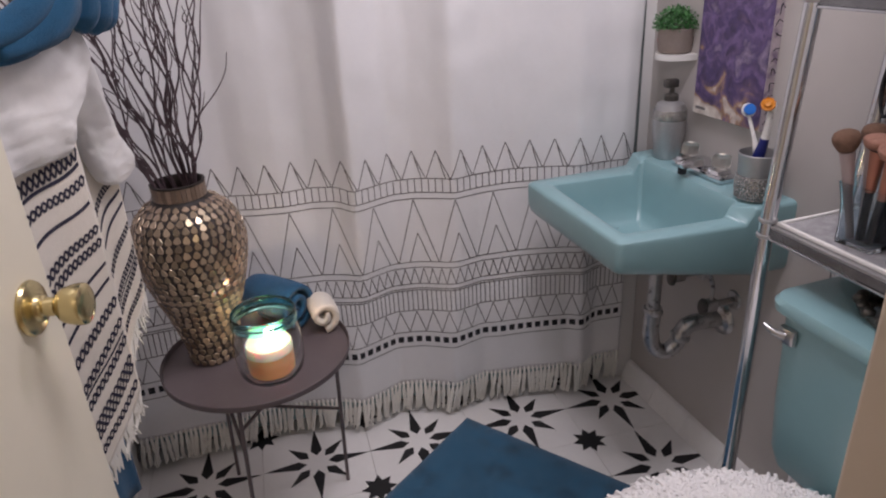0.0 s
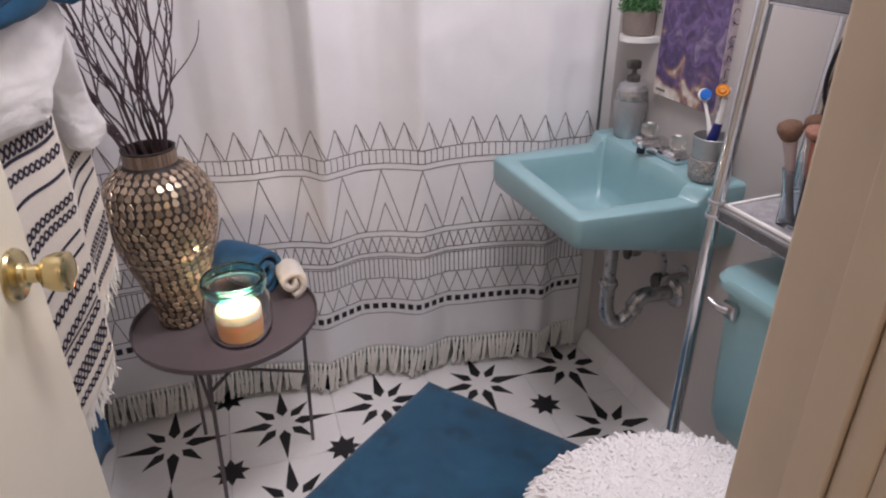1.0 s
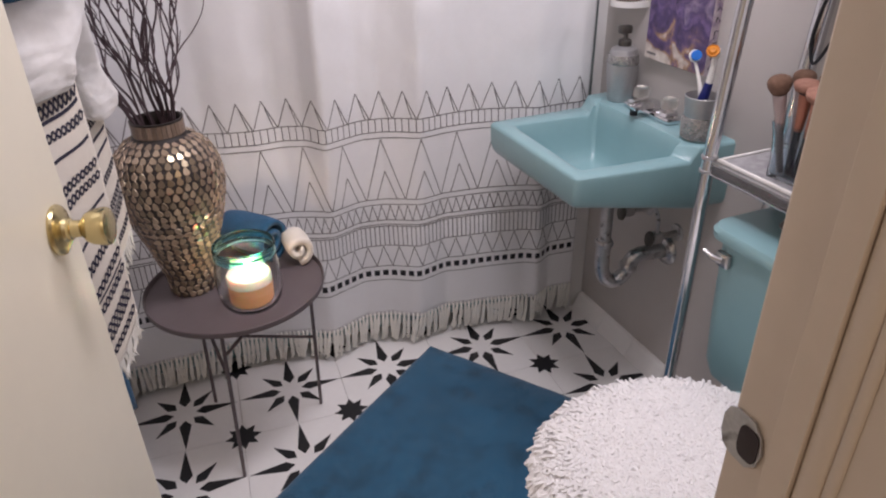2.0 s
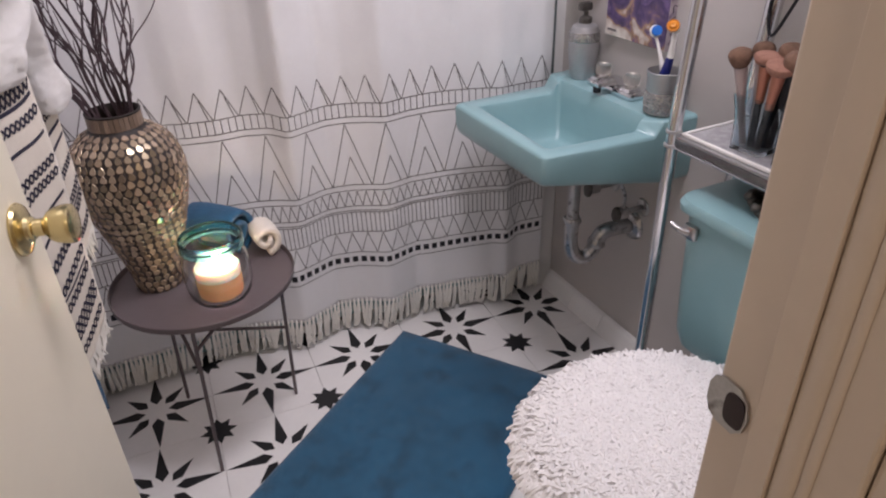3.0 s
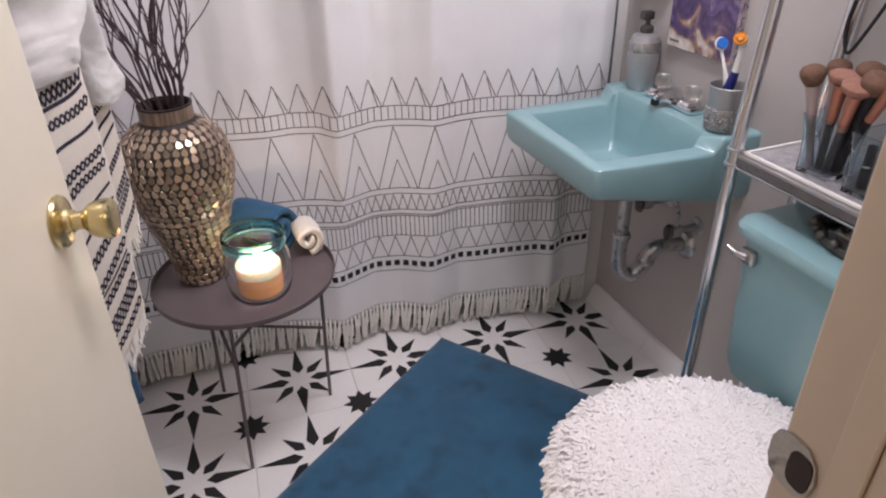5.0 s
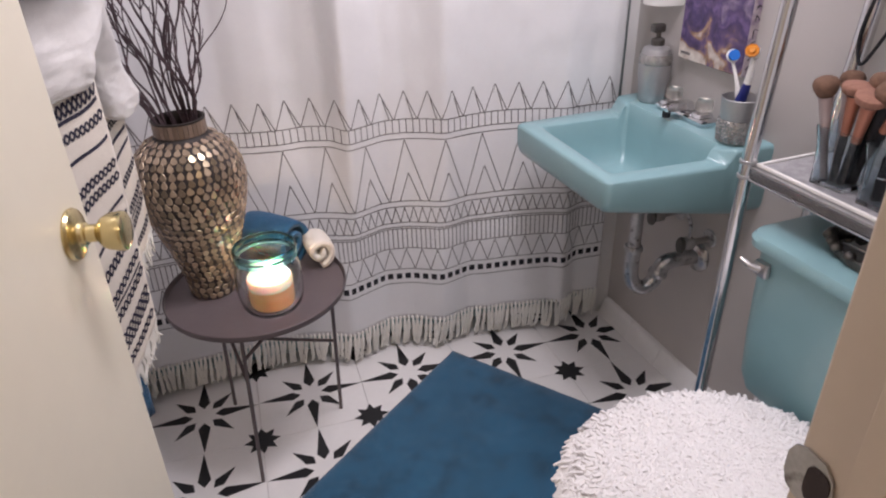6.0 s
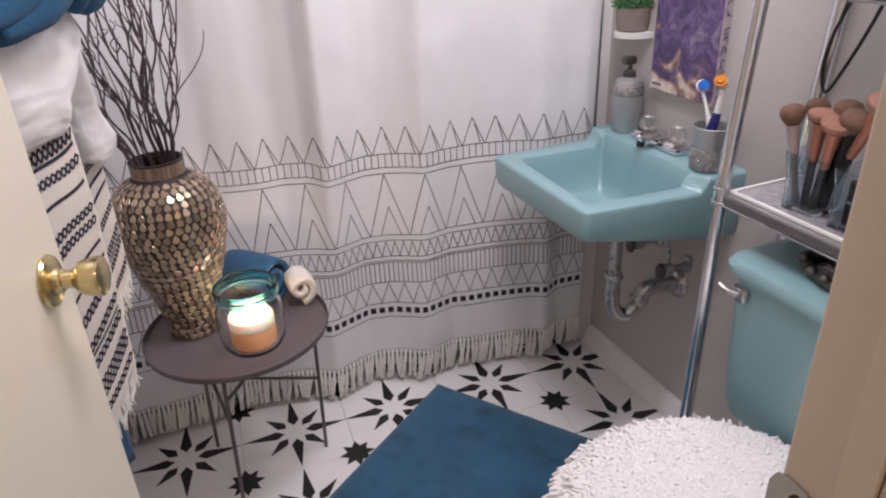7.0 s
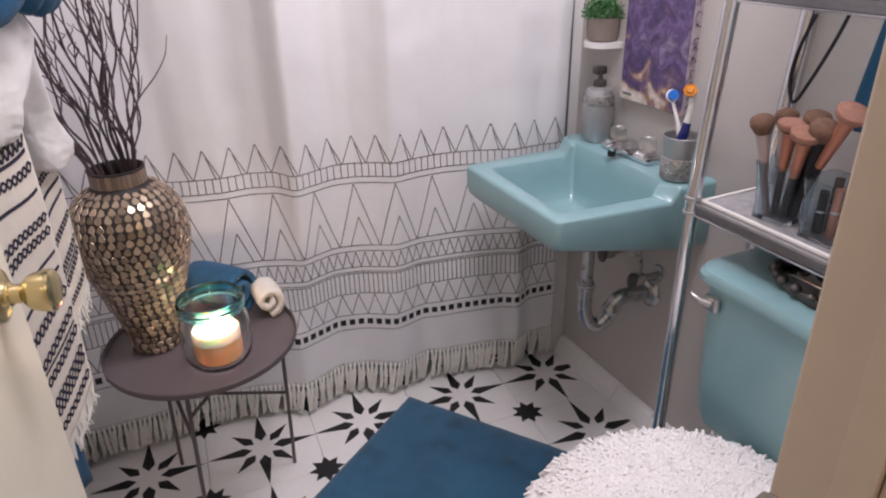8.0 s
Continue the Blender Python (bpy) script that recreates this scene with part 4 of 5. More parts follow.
tube("lever_rod", curve_points([(0.030, -0.006, 0.0), (0.05, -0.018, 0.0), (0.085, -0.035, 0.002), (0.13, -0.055, 0.006)], 10), [0.0105, 0.010, 0.0095, 0.011, 0.011, 0.010, 0.009, 0.0085, 0.0085, 0.008], DARK_METAL, rodp)
tube("strap", np.array([(0.128, -0.054, -0.03), (0.128, -0.054, 0.05)]), 0.004, DARK_METAL, rodp)
tube("ball_nut", np.array([(0.014, 0, 0), (0.034, -0.01, 0)]), 0.011, PIPE, rodp)

# ---- on the sink ----
soap = thing("soap_dispenser", (1.282, -0.058, LEDGE), "silver ceramic soap dispenser with dark pump and floral band", "soap dispenser")
part("bottle", lathe([(0, 0), (0.028, 0), (0.031, 0.004), (0.0345, 0.03), (0.0395, 0.065), (0.0405, 0.090), (0.0385, 0.113), (0.032, 0.130), (0.019, 0.136), (0.016, 0.137), (0, 0.137)], 36), SILVER, soap, smooth=40)
part("floral_band", lathe([(0.0403, 0.094), (0.0411, 0.096), (0.0404, 0.106), (0.0392, 0.114), (0.0378, 0.118)], 36), SILVER_BEADS, soap, "embossed floral band", smooth=60)
part("pump_collar", lathe([(0.0, 0.1375), (0.0165, 0.1375), (0.0165, 0.150), (0.012, 0.153), (0.006, 0.155), (0.006, 0.166), (0, 0.166)], 20), DARK_METAL, soap, "dark pump collar", smooth=40)
part("pump_head", boxed(-0.020, 0.013, -0.011, 0.011, 0.1665, 0.187, bevel=0.005), DARK_METAL, soap, "dark pump head", smooth=40)

soap.scale = (1.03, 1.03, 1.06)
cup = thing("toothbrush_cup", (1.290, -0.386, LEDGE), "silver tumbler with beaded lower half holding toothbrushes", "cup")
part("beaded_base", lathe([(0, 0), (0.035, 0), (0.038, 0.004), (0.0405, 0.025), (0.0405, 0.045), (0.038, 0.054)], 36), SILVER_BEADS, cup, smooth=60)
part("tumbler", lathe([(0.038, 0.0545), (0.039, 0.058), (0.0395, 0.075), (0.0425, 0.100), (0.0405, 0.101), (0.037, 0.075), (0.036, 0.058), (0, 0.056)], 36), SILVER, cup, smooth=50)
beads = bmesh.new()
for j in range(7):
    zb, count = 0.006 + j * 0.0072, 30
    rb = float(np.interp(zb, (0.0, 0.004, 0.025, 0.045, 0.054), (0.035, 0.038, 0.0405, 0.0405, 0.038)))
    for i in range(count):
        a = 2 * math.pi * (i + 0.5 * (j % 2) + rnd(-0.2, 0.2)) / count
        bmesh.ops.create_icosphere(beads, subdivisions=1, radius=rnd(0.0030, 0.0042), matrix=Matrix.Translation((rb * math.cos(a), rb * math.sin(a), zb + rnd(-0.001, 0.001))))
tagged(part("bead_texture", beads, SILVER_BEADS, cup, "pewter bead texture", smooth=60), kind="stuff")
BLUE_P = material("dark_blue_plastic", (0.015, 0.022, 0.16), 0.35, vary=0.05)
BRIGHT_BLUE = material("bright_blue_bristle", (0.01, 0.16, 0.62), 0.5, vary=0.1, scale=60, bump=0.8, bump_scale=400)
ORANGE = material("orange_bristle", (0.72, 0.27, 0.03), 0.5, vary=0.2, scale=40, bump=0.8, bump_scale=300)
WHITE_P = material("white_plastic", (0.80, 0.78, 0.75), 0.35, vary=0.03)
tb = thing("toothbrush", (1.285, -0.372, LEDGE + 0.074), "white toothbrush head with round blue bristles", "toothbrush")
tube("stem", curve_points([(0.012, -0.004, 0), (0.006, 0.012, 0.05), (0.004, 0.034, 0.092)], 12), [0.008, 0.0078, 0.0075, 0.007, 0.006, 0.005, 0.0042, 0.004, 0.0038, 0.0038, 0.0038, 0.0038], WHITE_P, tb)
part("head", lathe([(0, -0.004), (0.013, -0.004), (0.0145, 0.0), (0.013, 0.004), (0, 0.004)], 24), WHITE_P, tb, smooth=40).matrix_local = pose(0.004, 0.038, 0.104, 68, 0, -20)
part("bristles", lathe([(0, 0.0045), (0.0115, 0.0045), (0.0115, 0.012), (0, 0.0125)], 24), BRIGHT_BLUE, tb, "round bright blue bristles", smooth=40).matrix_local = pose(0.004, 0.038, 0.104, 68, 0, -20)
tb = thing("toothbrush", (1.294, -0.384, LEDGE + 0.072), "blue and white toothbrush with orange bristle head", "toothbrush")
tube("grip", curve_points([(-0.006, 0.006, 0), (-0.004, -0.002, 0.03), (-0.001, -0.006, 0.058)], 10), [0.0125, 0.0125, 0.0122, 0.012, 0.0115, 0.011, 0.0105, 0.010, 0.0095, 0.009], BLUE_P, tb, "dark blue grip")
tube("neck", curve_points([(-0.001, -0.006, 0.0582), (0.0, -0.008, 0.085), (0.001, -0.009, 0.112)], 10), [0.0085, 0.008, 0.0078, 0.0075, 0.007, 0.0068, 0.0066, 0.0065, 0.0065, 0.006], WHITE_P, tb)
part("head", boxed(-0.006, 0.008, -0.0085, 0.0085, 0.1125, 0.136, bevel=0.004), WHITE_P, tb, smooth=40).location = (0.001, -0.009, 0)
part("bristles", lathe([(0, 0), (0.012, 0.0), (0.015, 0.008), (0.0135, 0.013), (0.010, 0.011), (0.006, 0.016), (0, 0.014)], 9), ORANGE, tb, "orange bristles", smooth=60).matrix_local = pose(-0.003, -0.004, 0.126, 40, -50, 0)

# ---- on the wall ----
def abstract_paint():
    m = bpy.data.materials.new("abstract_paint")
    m.use_nodes = True
    nt = m.node_tree
    b = nt.nodes["Principled BSDF"]
    b.inputs["Roughness"].default_value = 0.45
    co = nt.nodes.new("ShaderNodeTexCoord")
    n1, n2 = nt.nodes.new("ShaderNodeTexNoise"), nt.nodes.new("ShaderNodeTexNoise")
    n1.inputs["Scale"].default_value, n1.inputs["Detail"].default_value, n1.inputs["Distortion"].default_value = 13.0, 10.0, 0.45
    n2.inputs["Scale"].default_value, n2.inputs["Detail"].default_value = 48.0, 8.0
    sep = nt.nodes.new("ShaderNodeSeparateXYZ")
    nt.links.new(co.outputs["Object"], sep.inputs[0])
    nt.links.new(co.outputs["Object"], n1.inputs["Vector"])
    nt.links.new(co.outputs["Object"], n2.inputs["Vector"])
    # cream and gold gather at the bottom, purple above
    up = nt.nodes.new("ShaderNodeMapRange")
    up.inputs["From Min"].default_value, up.inputs["From Max"].default_value = 0.0, 0.11
    up.inputs["To Min"].default_value, up.inputs["To Max"].default_value = -0.19, 0.07
    nt.links.new(sep.outputs["Z"], up.inputs[0])
    side = nt.nodes.new("ShaderNodeMapRange")
    side.inputs["From Min"].default_value, side.inputs["From Max"].default_value = -0.14, 0.14
    side.inputs["To Min"].default_value, side.inputs["To Max"].default_value = 0.13, -0.08
    nt.links.new(sep.outputs["Y"], side.inputs[0])
    a1, a2 = nt.nodes.new("ShaderNodeMath"), nt.nodes.new("ShaderNodeMath")
    nt.links.new(n1.outputs["Fac"], a1.inputs[0])
    nt.links.new(up.outputs[0], a1.inputs[1])
    nt.links.new(a1.outputs[0], a2.inputs[0])
    nt.links.new(side.outputs[0], a2.inputs[1])
    ramp = nt.nodes.new("ShaderNodeValToRGB")
    stops = [(0.22, (0.66, 0.60, 0.54)), (0.33, (0.52, 0.44, 0.40)), (0.37, (0.34, 0.20, 0.12)), (0.42, (0.13, 0.08, 0.16)), (0.52, (0.058, 0.038, 0.12)), (0.58, (0.150, 0.095, 0.22)), (0.66, (0.085, 0.055, 0.15)), (0.74, (0.25, 0.19, 0.29)), (0.84, (0.07, 0.05, 0.12))]
    el = ramp.color_ramp.elements
    el[0].position, el[0].color = stops[0][0], (*stops[0][1], 1)
    el[1].position, el[1].color = stops[-1][0], (*stops[-1][1], 1)
    for p, c in stops[1:-1]:
        e = el.new(p)
        e.color = (*c, 1)
    nt.links.new(a2.outputs[0], ramp.inputs[0])
    mix = nt.nodes.new("ShaderNodeMix")
    mix.data_type, mix.blend_type = "RGBA", "OVERLAY"
    mix.inputs[0].default_value = 0.8
    nt.links.new(ramp.outputs[0], mix.inputs[6])
    nt.links.new(n2.outputs["Fac"], mix.inputs[7])
    nt.links.new(mix.outputs[2], b.inputs["Base Color"])
    bp = nt.nodes.new("ShaderNodeBump")
    bp.inputs["Strength"].default_value = 0.3
    nt.links.new(n2.outputs["Fac"], bp.inputs["Height"])
    nt.links.new(bp.outputs[0], b.inputs["Normal"])
    return m


PALE_CANVAS = material("pale_purple_canvas_edge", (0.50, 0.43, 0.47), 0.7, vary=0.25, scale=35, spots=((0.16, 0.10, 0.22), 0.5, 40))
pic = thing("painting", (wall_x(-0.232) - 0.002, -0.232, 0.905), "abstract canvas painting in purple, gold and cream", "painting", turn=WT)
part("canvas", boxed(-0.038, -0.001, -0.088, 0.132, 0.0, 0.42, bevel=0.002), abstract_paint(), pic)
part("canvas_side", boxed(-0.0375, -0.0015, -0.0900, -0.0885, 0.001, 0.419), PALE_CANVAS, pic, "pale canvas side with dark strokes")
for i in range(15):
    z = 0.012 + i * 0.026
    tube("paint_stroke", curve_points([(-rnd(0.024, 0.035), -0.0902, z + rnd(-0.006, 0.006)), (-rnd(0.018, 0.03), -0.0902, z + rnd(0.006, 0.02)), (-rnd(0.008, 0.018), -0.0902, z + rnd(0.0, 0.014)), (-rnd(0.004, 0.010), -0.0902, z + rnd(0.008, 0.026))], 12),
         [0.0006, 0.0009, 0.0013, 0.0012, 0.0009, 0.0008, 0.0010, 0.0014, 0.0013, 0.0010, 0.0008, 0.0005], PRINT_BLACK if i % 3 else STRIPE, pic, "dark paint stroke", seg=5)
part("signature_bar", boxed(-0.0386, -0.0381, 0.088, 0.122, 0.012, 0.018), PRINT, pic, "small dark signature bar")

shelf = thing("wall_shelf", (wall_x(-0.02), -0.02, 1.022), "small white rounded wall shelf", "shelf", turn=WT)
half = [(0.052 * math.sin(radians(a)), -0.092 * max(0.0, math.cos(radians(a))) ** 0.7) for a in range(-90, 91, 6)]
bm = loft([[(-0.001 + x, y, z) for y, x in half] for z in (0.0, 0.003, 0.012, 0.014)])
part("board", bm, WHITE_P, shelf, smooth=40)
pot = thing("potted_plant", (wall_x(-0.02) - 0.047, -0.022, 1.0365), "small round green plant in a brown concrete pot", "plant")
part("pot", lathe([(0, 0), (0.034, 0), (0.039, 0.004), (0.0425, 0.030), (0.0415, 0.056), (0.039, 0.058), (0.037, 0.050), (0, 0.050)], 36), CONCRETE, pot, smooth=40)
verts, faces = [], []
for i in range(1500):
    th, u = rnd(0, 2 * math.pi), rnd(-0.15, 1)
    rr = 0.052 * rnd(0.55, 1.04)
    c = Vector((rr * math.sqrt(max(0, 1 - u * u)) * math.cos(th), rr * math.sqrt(max(0, 1 - u * u)) * math.sin(th), 0.062 + rr * u * 0.85))
    d = Vector((rnd(-1, 1), rnd(-1, 1), rnd(-0.4, 1.2))).normalized() * rnd(0.006, 0.010)
    s = d.cross(Vector((rnd(-1, 1), rnd(-1, 1), rnd(-1, 1)))).normalized() * 0.0024
    k = len(verts)
    verts += [c, c + d * 0.5 + s, c + d, c + d * 0.5 - s]
    faces.append((k, k + 1, k + 2, k + 3))
tagged(mesh_part("foliage", verts, faces, LEAF, pot, "dense small green leaves"), kind="stuff")

# ---- on the rack and the tank ----
tray = thing("shelf_tray", (1.1605, -0.5845, 0.8196), "grey patterned shelf liner with a white edge", "tray", turn=WT)
LINER = material("grey_patterned_liner", (0.30, 0.29, 0.30), 0.5, vary=0.4, scale=55)
part("liner", boxed(0.016, 0.185, -0.53, -0.022, 0.0, 0.004, bevel=0.001), LINER, tray)
part("border", boxed(0.008, 0.0155, -0.54, -0.014, 0.0, 0.007, bevel=0.002), WHITE_P, tray, "white border")
part("border", boxed(0.016, 0.19, -0.0215, -0.014, 0.0, 0.007, bevel=0.002), WHITE_P, tray, "white border")
TZZ = 0.8242


def flared_cup(name, x, y, turn, label):
    c = thing(name, (x, y, TZZ), label, "cup", group="acrylic cups on the rack", turn=turn)
    sq = lambda h, z: rrect(-h, h, -h, h, z, 0.006, 4)
    part("wall", loft([sq(0.034, 0.0), sq(0.0335, 0.03), sq(0.0355, 0.07), sq(0.041, 0.105), sq(0.039, 0.105), sq(0.0335, 0.07), sq(0.0315, 0.03), sq(0.0315, 0.008)]), ACRYLIC, c, smooth=30)
    return c


flared_cup("brush_cup", 1.240, -0.722, 10, "clear flared acrylic cup holding makeup brushes")
flared_cup("makeup_cup", 1.245, -0.822, 4, "clear flared acrylic cup holding small makeup items")
ROSE = material("rose_gold_ferrule", (0.52, 0.22, 0.15), 0.38, 0.5, vary=0.06)
HAIR_B = material("brown_bristle", (0.19, 0.105, 0.07), 0.9, vary=0.25, scale=120, bump=1.0, bump_scale=600)
HAIR_P = material("pink_bristle", (0.36, 0.18, 0.13), 0.9, vary=0.2, scale=120, bump=1.0, bump_scale=600)
DARK_HAIR = material("dark_bristle", (0.05, 0.03, 0.03), 0.9, vary=0.25, scale=120, bump=1.0, bump_scale=600)
CLEAR_P = material("pale_handle", (0.45, 0.36, 0.35), 0.3, vary=0.05)
for bx, by, tx, ty, tz, mat, fer, hr, lab in (
        (1.222, -0.708, 1.194, -0.694, 0.970, HAIR_B, CLEAR_P, 0.021, "makeup brush with full brown bristles"),
        (1.245, -0.706, 1.240, -0.698, 0.975, HAIR_B, CLEAR_P, 0.020, "makeup brush with brown bristles"),
        (1.228, -0.722, 1.213, -0.734, 0.980, HAIR_P, ROSE, 0.023, "rose gold makeup brush with flat pink bristles"),
        (1.228, -0.738, 1.206, -0.771, 0.974, HAIR_P, ROSE, 0.025, "rose gold makeup brush with flat pink bristles"),
        (1.256, -0.728, 1.245, -0.752, 0.984, HAIR_B, PRINT_BLACK, 0.023, "black makeup brush with brown bristles"),
        (1.250, -0.742, 1.222, -0.788, 0.980, HAIR_B, PRINT_BLACK, 0.024, "black makeup brush with brown bristles"),
        (1.246, -0.736, 1.215, -0.834, 1.024, HAIR_P, ROSE, 0.025, "rose gold makeup brush with pink bristles")):
    br = thing("makeup_brush", (bx, by, TZZ + 0.009), lab, "brush", group="makeup brushes in the cup")
    a = np.zeros(3)
    b = np.array((tx - bx, ty - by, tz - TZZ + 0.003))
    d = b / np.linalg.norm(b)
    tube("handle", [a, b * 0.55], 0.0065, PRINT_BLACK if fer is not CLEAR_P else CLEAR_P, br)
    tube("ferrule", curve_points([b * 0.55 + d * 0.0005, b * 0.8, b - d * 0.002], 8), np.linspace(0.0075, 0.0125, 8), fer, br)
    if mat is HAIR_P:
        tube("bristle_base", [b - d * 0.001, b + d * 0.004, b + d * 0.0065], np.array((0.55, 0.84, 0.9)) * hr, DARK_HAIR, br, "dark bristle base", seg=16)
        b = b + d * 0.006
    L = 0.035 if mat is HAIR_B else 0.015
    p = np.array([b - d * 0.0015 + d * L * f for f in (0, 0.15, 0.4, 0.65, 0.85, 0.97, 1.0)])
    tube("bristles", p, np.array((0.55, 0.75, 0.95, 1.0, 0.85, 0.5, 0.15) if mat is HAIR_B else (0.88, 0.95, 1.0, 1.02, 1.0, 0.8, 0.1)) * hr, mat, br, "soft bristle head", seg=16)
for i, (dx, dy, h, mat, lab) in enumerate(((-0.012, 0.012, 0.075, PRINT_BLACK, "small black makeup tube"), (0.010, 0.008, 0.095, DARK_METAL, "dark metal makeup tube"), (-0.008, -0.012, 0.085, ROSE, "rose gold lipstick tube"), (0.012, -0.014, 0.11, PRINT_BLACK, "small black makeup pencil"))):
    lp = thing("makeup_tube", (1.245 + dx, -0.822 + dy, TZZ + 0.0085), lab, "makeup", group="makeup tubes in the cup")
    part("tube", lathe([(0, 0), (0.008, 0), (0.0082, h * 0.55), (0.0075, h * 0.56), (0.0075, h), (0, h)], 14), mat, lp, smooth=40)
    part("cap_ring", lathe([(0.0083, h * 0.5), (0.0087, h * 0.51), (0.0087, h * 0.54), (0.0083, h * 0.55)], 14), CHROME, lp, smooth=40)

mt = thing("mirror_tray", (1.272, -0.885, 0.7235), "oval mirrored vanity tray with ornate pewter rim", "tray", turn=WT + 6)
part("mirror", lathe([(0, 0.004), (0.142, 0.004), (0.142, 0.006), (0, 0.006)], 48), MIRROR, mt, smooth=40).scale = (0.55, 1, 1)
part("base", lathe([(0, 0), (0.144, 0), (0.150, 0.006), (0.150, 0.016), (0.146, 0.018), (0.1425, 0.007), (0.1425, 0.0035), (0, 0.0035)], 48), DARK_METAL, mt, "dark pewter rim", smooth=40).scale = (0.55, 1, 1)
for i in range(26):
    a = 2 * math.pi * i / 26
    o = part("rim_ornament", lathe([(0, 0), (0.008, 0.002), (0.0095, 0.007), (0.006, 0.013), (0.002, 0.016), (0, 0.016)], 8), DARK_METAL, mt, smooth=60)
    o.matrix_local = pose(0.55 * 0.147 * math.cos(a), 0.147 * math.sin(a), 0.012, rnd(-25, 25), rnd(-25, 25), rnd(0, 90)) @ Matrix.Diagonal((1.1, 1.3, rnd(0.8, 1.3), 1))
cord = thing("power_cord", (1.335, -0.613, 1.25), "thin black power cord hanging behind the rack", "cord")
tube("cable", curve_points([(0.022, -0.090, 0.30), (0.018, -0.088, 0.06), (0.014, -0.082, -0.04), (0.012, -0.060, -0.12), (0.010, -0.022, -0.21), (0.010, 0.004, -0.25), (0.012, 0.022, -0.21), (0.014, 0.016, -0.15), (0.016, -0.004, -0.09)], 48), 0.0032, PRINT_BLACK, cord)
ht = thing("hand_towel", (1.27, -0.897, 1.202), "teal blue hand towel hanging from the rack shelf", "towel", turn=WT)
sheet("cloth", lambda u, v: (0.004 * math.sin(u * 14) + 0.01 * v, 0.085 - 0.17 * u + 0.02 * (1 - v), 0.004 - 0.20 * (1 - v)), 24, 24, 0.007, TOWEL_TEAL, ht)

# ---- rolled cloths on the table ----
def roll(name, centre, axis, length, rad, turns, mat, label, thick=0.012):
    r0 = thing(name, centre, label, "towel")
    ax = Vector(axis).normalized()
    up = Vector((0, 0, 1))
    sd = ax.cross(up).normalized()
    n = int(turns * 26)

    def fn(u, v):
        a = (u - 1) * turns * 2 * math.pi - 0.5 * math.pi
        r = 0.006 + (rad - 0.006) * u + 0.0008 * math.sin(a * 3)
        taper = 1 - 0.10 * (2 * abs(v - 0.5)) ** 4
        p = ax * ((v - 0.5) * length + 0.003 * noise.noise(Vector((u * 5, v, rad * 50)))) + (sd * math.cos(a) + up * math.sin(a)) * (r * taper)
        return (p.x, p.y, p.z)
    return sheet("cloth", fn, n, 14, thick, mat, r0)


roll("rolled_towel", (0.262, -0.010, TZ + 0.0680), (0.70, -0.71, 0), 0.150, 0.060, 2.0, TOWEL_TEAL, "teal blue terry washcloth rolled up on the table")
roll("rolled_towel", (0.366, -0.062, TZ + 0.0445), (0.12, -0.99, 0), 0.080, 0.037, 1.35, TOWEL_CREAM, "cream cotton washcloth rolled up on the table", 0.016)

# ---- towels hanging behind the door ----
P0, PD = Vector((-0.01, -0.60, 0)), Vector((0.4899, 0.8718, 0))
PN = Vector((0.8718, -0.4899, 0))                                   # towards the room


def on_plane(u, z, off=0.0):
    return P0 + PD * u + PN * off + Vector((0, 0, z))


bar = thing("towel_bar", (XL + 0.001, -0.42, 1.195), "chrome swing-arm towel bar on the wall", "towel bar")
part("wall_plate", boxed(0, 0.008, -0.03, 0.03, -0.03, 0.03, bevel=0.003), CHROME, bar)
tube("arm", [(0.006, 0, 0), (0.20, -0.10, 0)], 0.006, CHROME, bar)
tube("arm", [(0.006, 0, 0.02), (0.225, 0.13, 0.02)], 0.006, CHROME, bar)


def panel(name, u0, u1, z0, z1, off, mat, parent, wave):
    def fn(u, v):
        uu, z = u0 + (u1 - u0) * u, z0 + (z1 - z0) * v + (u - 0.75) * (0.062 + 0.085 * (1 - v)) + 0.006 * math.sin(u * 5.5 + v * 9)
        return tuple(on_plane(uu + 0.010 * (v - 0.5), z, off + wave * math.sin(u * 5 + z * 3) + 0.004 * noise.noise(Vector((uu * 14, z * 6, off * 50)))))
    return sheet(name, fn, 30, 60, 0.005, mat, parent), fn


def band(fn, v, kind, parent, width, inset=0.04):
    """A woven stripe across a panel: solid, or a row of small lozenges."""
    verts, faces = [], []

    bend = rnd(0.006, 0.014)
    plain = fn

    def fn(u, v):
        return plain(u, v + bend * math.sin(u * 6.0 - 1.2))

    def quad(ua, ub, va, vb, lift=0.0035):
        k = len(verts)
        for uu, vv in ((ua, va), (ub, va), (ub, vb), (ua, vb)):
            verts.append(Vector(fn(uu, vv)) + PN * lift)
        faces.append((k, k + 1, k + 2, k + 3))
    if kind == "solid":
        n = 22
        for i in range(n):
            quad(inset + (1 - 2 * inset) * i / n, inset + (1 - 2 * inset) * (i + 1) / n, v - width / 2, v + width / 2)
    else:
        n = 17
        for i in range(n):
            ua = inset + (1 - 2 * inset) * i / n
            du = (1 - 2 * inset) / n
            for s in (-1, 1):
                k = len(verts)
                for uu, vv in ((ua, v), (ua + du * 0.42, v), (ua + du * 0.88, v + s * width), (ua + du * 0.46, v + s * width)):
                    verts.append(Vector(fn(uu, vv)) + PN * 0.0035)
                faces.append((k, k + 1, k + 2, k + 3))
                k = len(verts)
                for uu, vv in ((ua + du * 0.46, v + s * width), (ua + du * 0.88, v + s * width), (ua + du * 1.42, v), (ua + du, v)):
                    verts.append(Vector(fn(min(uu, 1), vv)) + PN * 0.0035)
                faces.append((k, k + 1, k + 2, k + 3))
    return mesh_part("woven_stripe", verts, faces, STRIPE, parent)


